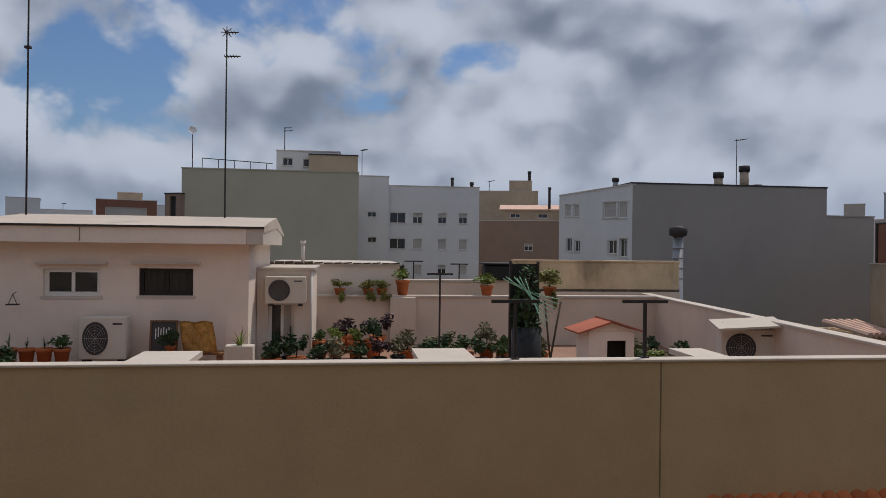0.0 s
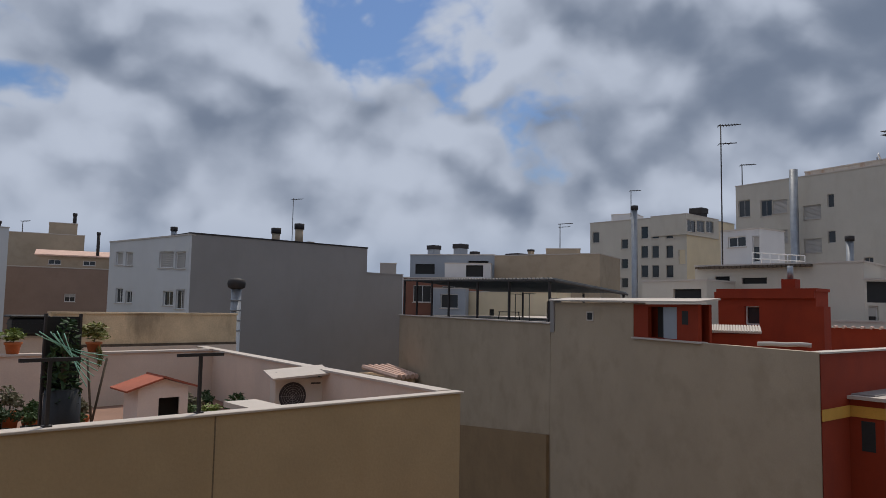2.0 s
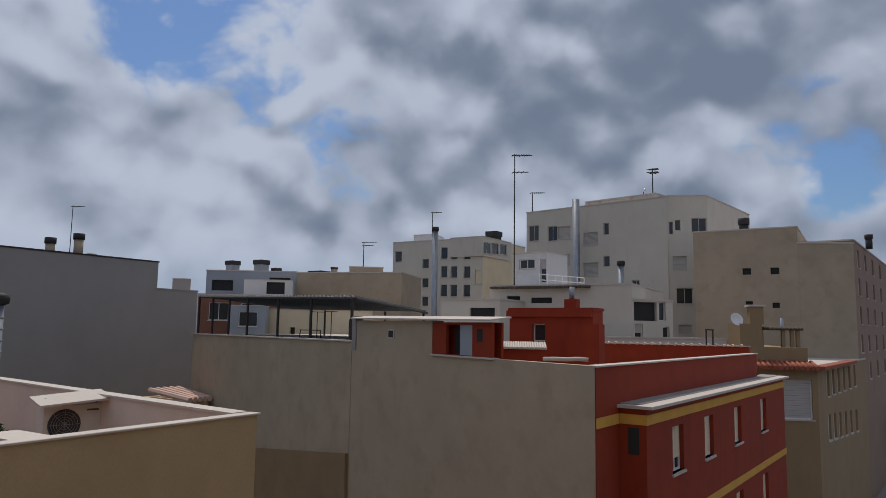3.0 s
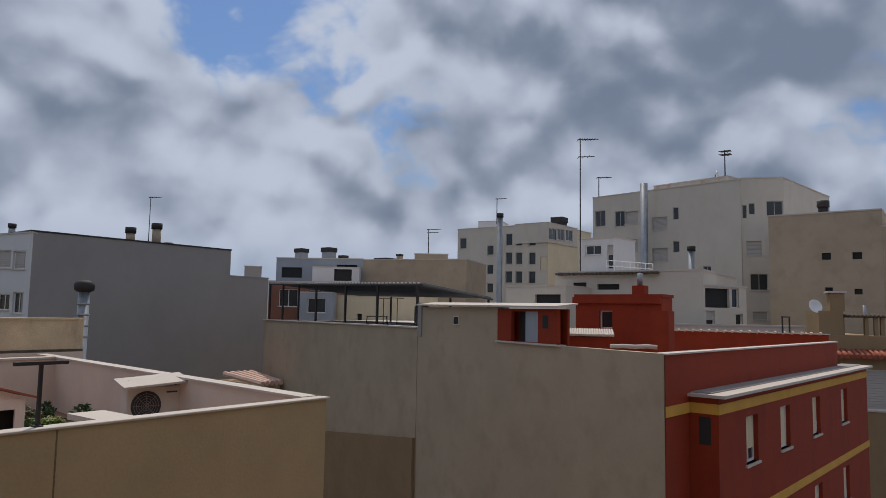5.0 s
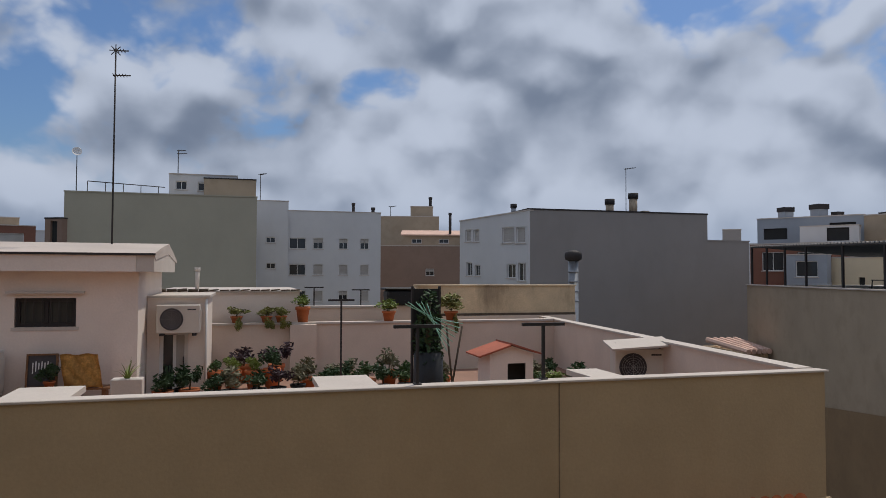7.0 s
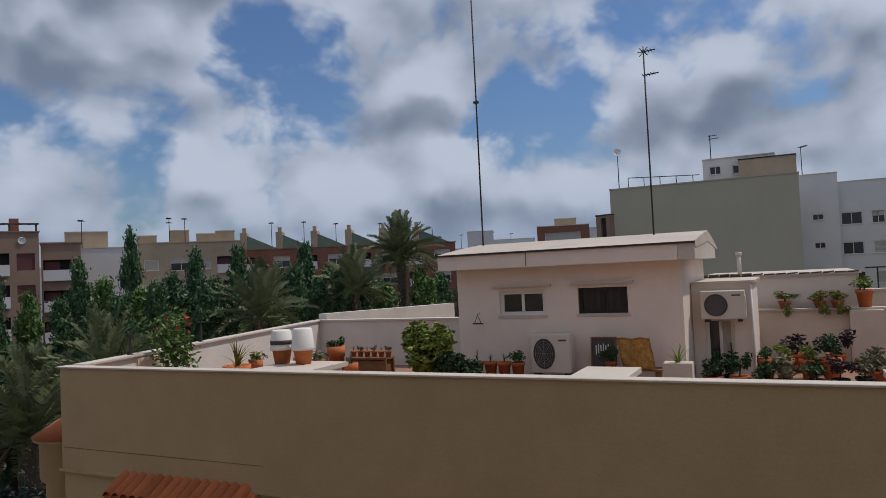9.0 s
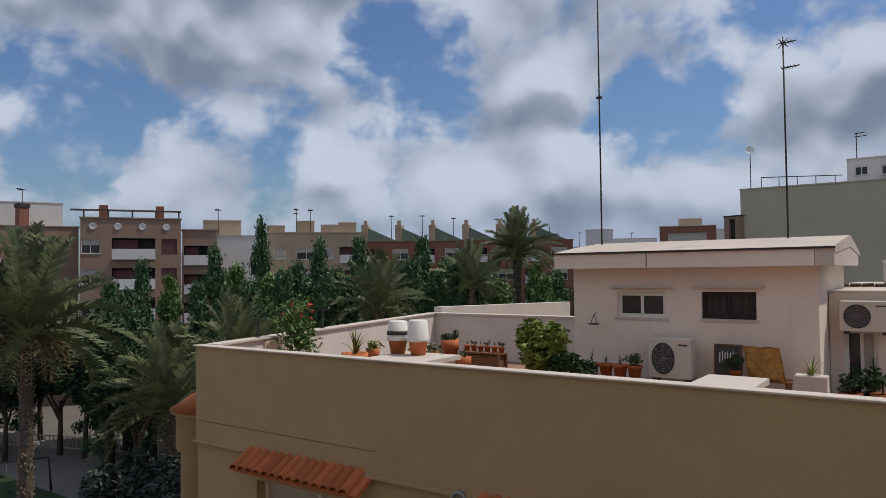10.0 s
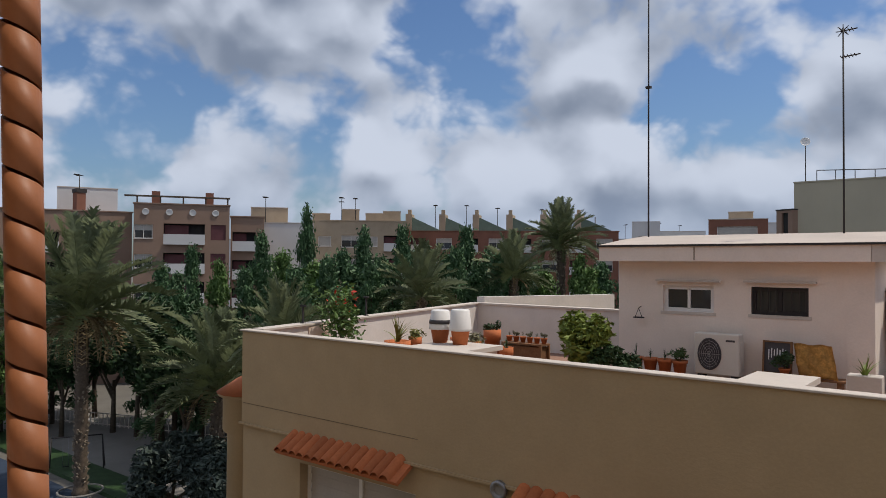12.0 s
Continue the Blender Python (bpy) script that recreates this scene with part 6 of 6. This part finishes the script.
for k, (az, d, top, r, mat) in enumerate((
        (-52.4, 46, -1.8, 1.7, "leafspire"), (-50.6, 45, -0.8, 1.6, "leafspire"), (-48.0, 46, -0.2, 1.4, "leafspire"), (-46.0, 47, -0.8, 1.8, "leafspire"), (-44.6, 46, -0.4, 1.5, "leafspire"), (-42.9, 47, -0.6, 1.7, "leafspire"),
        (-41.2, 49, 0.5, 1.5, "leafspire"), (-39.5, 48, -0.6, 1.7, "leafspire"), (-37.8, 48, 0.6, 1.5, "leafspire"), (-36.0, 49, -0.3, 1.7, "leafspire"), (-34.4, 50, 0.3, 1.6, "leafspire"), (-32.5, 51, -0.6, 1.8, "leafspire"),
        (-30.6, 52, -0.9, 1.8, "leafpoplar"), (-27.2, 52, -0.6, 1.7, "leafpoplar"), (-54.4, 50, -1.0, 1.5, "leafspire"), (-59.4, 50, -1.2, 1.5, "leafspire"),
        (-53.2, 52, 1.9, 1.3, "leafspire"), (-51.6, 50, 0.2, 1.7, "leafpoplar"), (-49.7, 58, 4.0, 1.2, "leafspire"), (-48.9, 51, -0.3, 2.2, "leafpoplar"), (-46.9, 54, 0.4, 1.5, "leafspire"),
        (-45.2, 58, 2.4, 1.5, "leafspire"), (-43.9, 54, 0.2, 1.6, "leafspire"), (-42.1, 56, 2.3, 1.4, "leafspire"), (-40.4, 58, 1.1, 1.8, "leafspire"), (-38.7, 56, 0.5, 1.6, "leafspire"),
        (-37.0, 54, 2.3, 1.5, "leafspire"), (-35.2, 58, 0.8, 1.5, "leafspire"), (-33.6, 60, 0.2, 1.9, "leafspire"), (-31.5, 57, -0.6, 2.0, "leafspire"), (-28.0, 60, 0.4, 1.6, "leafpoplar"),
        (-26.3, 56, -0.2, 1.6, "leafspire"), (-58.3, 56, 0.6, 1.3, "leafspire"), (-56.3, 54, -0.2, 1.4, "leafpoplar"), (-60.4, 58, -0.6, 1.6, "leafspire"), (-70.6, 60, 0.2, 1.8, "leafpoplar"),
        (-67.5, 62, -1.0, 2.0, "leafspire"), (-24.3, 62, -0.6, 1.8, "leafspire"), (-22.5, 60, -1.2, 1.8, "leafspire"), (-72.8, 58, -1.0, 2.2, "leafpoplar"))):
    spire(az, d, top, r, mat, k)
broad = [tree_kind(4.0, 6.6, (3.4, 3.4, 3.0), 5200, 0.24, 60 + k, "leafdark", 11, "broad dark green tree in the park", pose(*polar(az, d), 0, 0, 40 * k)) for k, (az, d) in enumerate(((-60.6, 47), (-57.5, 50)))]
for k, (az, d, s) in enumerate(((-62.0, 55, 0.95), (-67.6, 66, 0.9), (-63.6, 57, 0.95), (-58.6, 44, 0.95), (-70.0, 68, 0.9), (-72.6, 62, 0.95), (-56.4, 45, 0.9), (-54.6, 47, 1.0), (-65.4, 58, 0.95), (-60.3, 52, 1.15), (-68.4, 75, 1.0), (-59.0, 58, 1.1), (-66.9, 57, 0.85), (-69.0, 78, 0.9), (-55.2, 55, 0.9), (-71.5, 66, 1.0), (-64.8, 63, 1.0), (-52.0, 62, 0.9), (-47.5, 64, 0.95), (-43, 66, 0.95), (-38.5, 66, 0.95), (-34, 66, 0.9), (-30, 68, 0.9), (-26, 70, 0.9))):
    copy_thing(broad[k % 2], pose(*polar(az, d), 0, 0, 61 * k) @ Matrix.Scale(s, 4))
tree_kind(1.2, 2.5, (2.5, 2.3, 1.9), 4200, 0.2, 91, "leafdusk", 9, "low dark grey-green tree by the playground", pose(*polar(-59.6, 37)))
tree_kind(1.0, 2.2, (1.8, 1.8, 1.6), 2600, 0.2, 92, "leafdusk", 7, "low dark grey-green shrub by the building", pose(*polar(-55.6, 34)))


def frond_mesh(seed, length=3.2, leaflets=34, droop=0.5):
    """One feathered palm frond growing along x, arching over."""
    rnd = random.Random(seed)
    verts, faces = [], []

    def spine(f):
        return Vector((length * (f - 0.12 * f * f * f), 0, length * (0.25 * f - droop * f * f)))
    for i in range(10):
        a, b = spine(i / 10), spine((i + 1) / 10)
        w = 0.05 * (1 - i / 11)
        k = len(verts)
        verts += [a + Vector((0, -w, 0)), a + Vector((0, w, 0)), b + Vector((0, w, 0)), b + Vector((0, -w, 0)), a + Vector((0, 0, -w)), b + Vector((0, 0, -w))]
        faces += [(k, k + 1, k + 2, k + 3), (k, k + 3, k + 5, k + 4), (k + 1, k + 4, k + 5, k + 2)]
    for i in range(leaflets):
        f = 0.14 + 0.86 * i / leaflets
        p = spine(f)
        for s in (-1, 1):
            ln = 0.62 * (1 - abs(f - 0.45) * 0.95) * rnd.uniform(0.8, 1.15)
            tip = p + Vector((ln * 0.6, s * ln * 0.75, ln * rnd.uniform(-0.25, 0.35)))
            across = Vector((0.035, -0.01 * s, 0.02))
            k = len(verts)
            verts += [p - across, p + across, (p + tip) / 2 + across * 0.9 + Vector((0, 0, 0.03)), tip, (p + tip) / 2 - across * 0.9 + Vector((0, 0, 0.03))]
            faces += [(k, k + 1, k + 2, k + 4), (k + 4, k + 2, k + 3)]
    me = bpy.data.meshes.new("frond")
    me.from_pydata([tuple(v) for v in verts], [], faces)
    return me


FRONDS = [leafy(frond_mesh(k, droop=d), "palm") for k, d in ((1, 0.2), (2, 0.42), (3, 0.62))]
DRY = [leafy(frond_mesh(k, 2.0, 14, 0.8), "dry") for k in (5, 6)]


def palm_tree(m, trunk, r, size, fronds, dry, label, seed):
    """A date palm: ringed trunk with cut frond bases, arching fronds, dry skirt."""
    t = thing("palm_tree", m, label, "palm", "date palms in the park")
    prof, n = [], max(8, int(trunk / 0.14))
    for k in range(n + 1):
        prof.append((r * (1.12 if k % 2 else 0.94) * (1.25 if k < 3 else 1.0), trunk * k / n))
    part("trunk", lathe(prof, 14), "trunk", t)
    rnd = random.Random(seed)
    bm = bmesh.new()
    for k in range(int(trunk * 26)):
        z, a = rnd.uniform(0.5, trunk), rnd.uniform(0, 6.28)
        c = Vector((math.cos(a) * r, math.sin(a) * r, z))
        add_tube(bm, c, c + Vector((math.cos(a) * 0.1, math.sin(a) * 0.1, 0.1)), 0.055, 0.035, 5)
    stubs = part("frond_base", bm, "stub", t, "pale cut frond bases")
    tagged(stubs, kind="stuff")
    for k in range(fronds):
        f = k / fronds
        pitch = 86 - 96 * f + rnd.uniform(-8, 8)
        kind = 0 if f < 0.35 else (1 if f < 0.7 else 2)
        part("frond", FRONDS[kind], "palm", t, at=pose(0, 0, trunk + 0.35 - 0.5 * f, 0, 0, k * 137.5 + rnd.uniform(-12, 12)) @ pose(0.1, 0, 0, rnd.uniform(-25, 25), -pitch, 0) @ Matrix.Scale(size * rnd.uniform(0.85, 1.1), 4))
    for k in range(dry):
        part("dry_frond", DRY[k % 2], "dry", t, "dry brown frond", at=pose(0, 0, trunk + 0.05, 0, 0, k * 137.5 + 30) @ pose(0.15, 0, 0, 0, rnd.uniform(5, 42), 0) @ Matrix.Scale(size * 0.8, 4))
    return t


palm_tree(pose(*polar(-65.65, 42.7)), 9.6, 0.32, 1.75, 62, 30, "tall date palm with a rough trunk and dry skirt", 1)
palm_tree(pose(*polar(-56.3, 39)), 5.8, 0.34, 1.3, 58, 10, "shorter date palm with arching fronds in the park", 2)
palm_tree(pose(*polar(-29.45, 62)), 14.0, 0.34, 1.25, 60, 10, "tall date palm above the park trees", 3)
palm_tree(pose(*polar(-40.6, 44)), 10.3, 0.3, 1.1, 46, 4, "date palm crown behind the terrace parapet", 4)
palm_tree(pose(*polar(-51.5, 34)), 8.7, 0.3, 0.95, 40, 4, "date palm crown behind the terrace corner", 5)
palm_tree(pose(*polar(-33.2, 50)), 11.4, 0.3, 1.0, 44, 4, "date palm among the park conifers", 6)

# ---- playground ----
sw = thing("swing_frame", pose(*polar(-65.9, 47.4), 0, 0, 62) @ Matrix.Scale(0.84, 4), "dark metal A-framed playground swing", "swing")
part("top_bar", tube((-1.6, 0, 2.5), (1.6, 0, 2.5), 0.05), "iron", sw)
for u in (-1.6, 1.6):
    for v in (-0.8, 0.8):
        part("leg", tube((u, 0, 2.5), (u * 1.1, v, 0.0), 0.045), "iron", sw)
for u in (-0.7, 0.7):
    seat = part("seat", box(u - 0.2, u + 0.2, -0.09, 0.09, 0.45, 0.48), "black", sw)
    for s in (-0.18, 0.18):
        part("chain", tube((u + s, 0, 0.48), (u + s, 0, 2.5), 0.012), "steel", seat)
ringt = thing("tree_guard", pose(*polar(-65.65, 42.7, 0.03)), "low pale ring round the palm", "guard")
bm = bmesh.new()
for i in range(24):
    a, b = 2 * math.pi * i / 24, 2 * math.pi * (i + 1) / 24
    add_tube(bm, (1.1 * math.cos(a), 1.1 * math.sin(a), 0.2), (1.1 * math.cos(b), 1.1 * math.sin(b), 0.2), 0.06, n=6, caps=False)
part("ring", bm, "paving", ringt)
for k in range(6):
    part("post", tube((1.1 * math.cos(k), 1.1 * math.sin(k), 0), (1.1 * math.cos(k), 1.1 * math.sin(k), 0.2), 0.05), "paving", ringt)
mush = thing("play_stool", pose(*polar(-61.3, 37, 0.0)), "pale round mushroom-shaped playground stool", "stool")
part("stem", tube((0, 0, 0), (0, 0, 0.55), 0.16), "steel", mush)
part("cap", lathe([(0.45, 0.5), (0.47, 0.55), (0.35, 0.66), (0.1, 0.7)], 18), "bluewhite", mush)
fen = thing("park_fence", pose(*polar(-72.5, 70), 0, 0, 20), "pale low park fence with thin bars", "fence")
part("rail", box(0, 26, -0.03, 0.03, 0.95, 1.02), "cap", fen)
part("rail", box(0, 26, -0.03, 0.03, 0.15, 0.21), "cap", fen)
for k in range(66):
    part("bar", box(0.4 * k, 0.4 * k + 0.05, -0.02, 0.02, 0, 0.95), "cap", fen)

# ---- cars along the street ----


def car(m, mat, label):
    t = thing("car", m, label, "car", "parked cars")
    body = bmesh.new()
    outline = [(-2.0, 0.35), (-2.05, 0.75), (-1.9, 0.9), (-1.0, 0.98), (0.9, 0.98), (1.85, 0.86), (2.05, 0.7), (2.05, 0.35)]
    cabin = [(-1.35, 0.96), (-0.85, 1.42), (0.45, 1.45), (1.05, 0.97)]
    for prof, half in ((outline, 0.84), (cabin, 0.72)):
        lo = [body.verts.new((x, -half, z)) for x, z in prof]
        hi = [body.verts.new((x, half, z)) for x, z in prof]
        body.faces.new(lo)
        body.faces.new(hi[::-1])
        for i in range(len(prof)):
            body.faces.new((lo[i], hi[i], hi[(i + 1) % len(prof)], lo[(i + 1) % len(prof)]))
    bmesh.ops.recalc_face_normals(body, faces=body.faces)
    part("body", body, mat, t)
    for s in (-1, 1):
        part("side_window", box(-0.85, 0.6, s * 0.725 - 0.01, s * 0.725 + 0.01, 1.05, 1.36), "glass", t)
        for x in (-1.3, 1.3):
            part("wheel", tube((x, s * 0.72, 0.33), (x, s * 0.88, 0.33), 0.33, n=16), "black", t)
    part("rear_window", box(-1.2, -0.95, -0.6, 0.6, 1.08, 1.12), "glass", t, at=pose(0, 0, 0, 0, 0, 0))
    return t


for k, (u, v, mat, lab) in enumerate(((52, 1.6, "acdark", "dark grey car parked by the kerb"), (58, 1.6, "bluewhite", "white car parked by the kerb"), (46, -3.2, "black", "black car parked along the street"),
                                      (66, -3.0, "bluewhite", "white car parked along the street"), (72, 1.6, "steel", "silver car parked by the kerb"), (80, -3.0, "acdark", "dark car parked along the street"))):
    car(STREET @ pose(u, v, 0.03, 0, 0, 0 if k % 2 else 180), mat, lab)
for k in range(7):
    solid("crossing_stripe", box(60.0, 63.0, -3.6 + 0.9 * k, -3.1 + 0.9 * k, 0.03, 0.036), "cap", "worn white crossing stripe on the asphalt", "road marking", m=STREET, kind="structure")
facade("far_house", "distant pale block beyond the street", polar(91.5, 230), polar(95.5, 230), 10, 0.4, "bluewhite")
tree_kind(3.0, 4.6, (1.7, 1.7, 1.6), 1800, 0.22, 95, "leaf", 6, "small round street tree on the pavement", STREET @ pose(66, 3.6, 0.16))

# ---- own balcony: the house behind, and a hanging spiral ----
solid("wall_south", box(-12, 12, -3.0, -2.5, 0, 18), "cream", "plain cream rendered house wall behind the balcony", "wall", kind="structure")
solid("balcony_slab", box(-3, 3, -2.5, 0.15, EYE - 1.75, EYE - 1.55), "cap", "plain pale balcony slab", "slab", kind="structure")
solid("ceiling", box(-2.2, 0.2, -2.5, 0.42, EYE + 1.15, EYE + 1.3), "cap", "plain pale balcony slab above", "ceiling", kind="structure")
top = Vector(polar(-71.8, 0.80, EYE + 1.15))
foot = Vector(polar(-68.6, 0.80, EYE - 0.34))
spin = thing("hanging_spiral", Matrix.Translation(top), "terracotta-coloured plastic spiral strip hanging from the balcony ceiling", "ornament")


def ribbon(path, r, turns, cover, steps=26, thick=0.0022):
    """A strip wound round a path, leaving a narrow slit between its turns."""
    bm = bmesh.new()
    rows = []
    total = int(turns * steps)
    for i in range(total + 1):
        a = 2 * math.pi * i / steps
        quad = []
        for w, rr in ((0, r), (cover, r), (cover, r - thick), (0, r - thick)):
            f = min(1.0, (i / steps + w) / (turns + 1))
            c, q = path(f)
            quad.append(bm.verts.new(c + q @ Vector((rr * math.cos(a), rr * math.sin(a), 0))))
        rows.append(quad)
    for p, q in zip(rows, rows[1:]):
        for k in range(4):
            bm.faces.new((p[k], p[(k + 1) % 4], q[(k + 1) % 4], q[k])).smooth = k in (0, 2)
    bm.faces.new(rows[0][::-1])
    bm.faces.new(rows[-1])
    bmesh.ops.recalc_face_normals(bm, faces=bm.faces)
    return bm


down = foot - top
lean = down.to_track_quat("-Z", "Y").to_matrix()
part("strip", ribbon(lambda f: (down * f, lean), 0.0176, int(down.length / 0.0458) - 1, 0.92), "helix", spin)


def curl(f):
    a = math.pi * 1.2 * f
    c = down + Vector((-0.03 - 0.05 * (1 - math.cos(a)), -0.06 * f, 0.02 + 0.06 * math.sin(a)))
    return c, Euler((0, a, 0)).to_matrix()


part("loose_curl", ribbon(curl, 0.0176, 4, 0.55), "helix", spin)
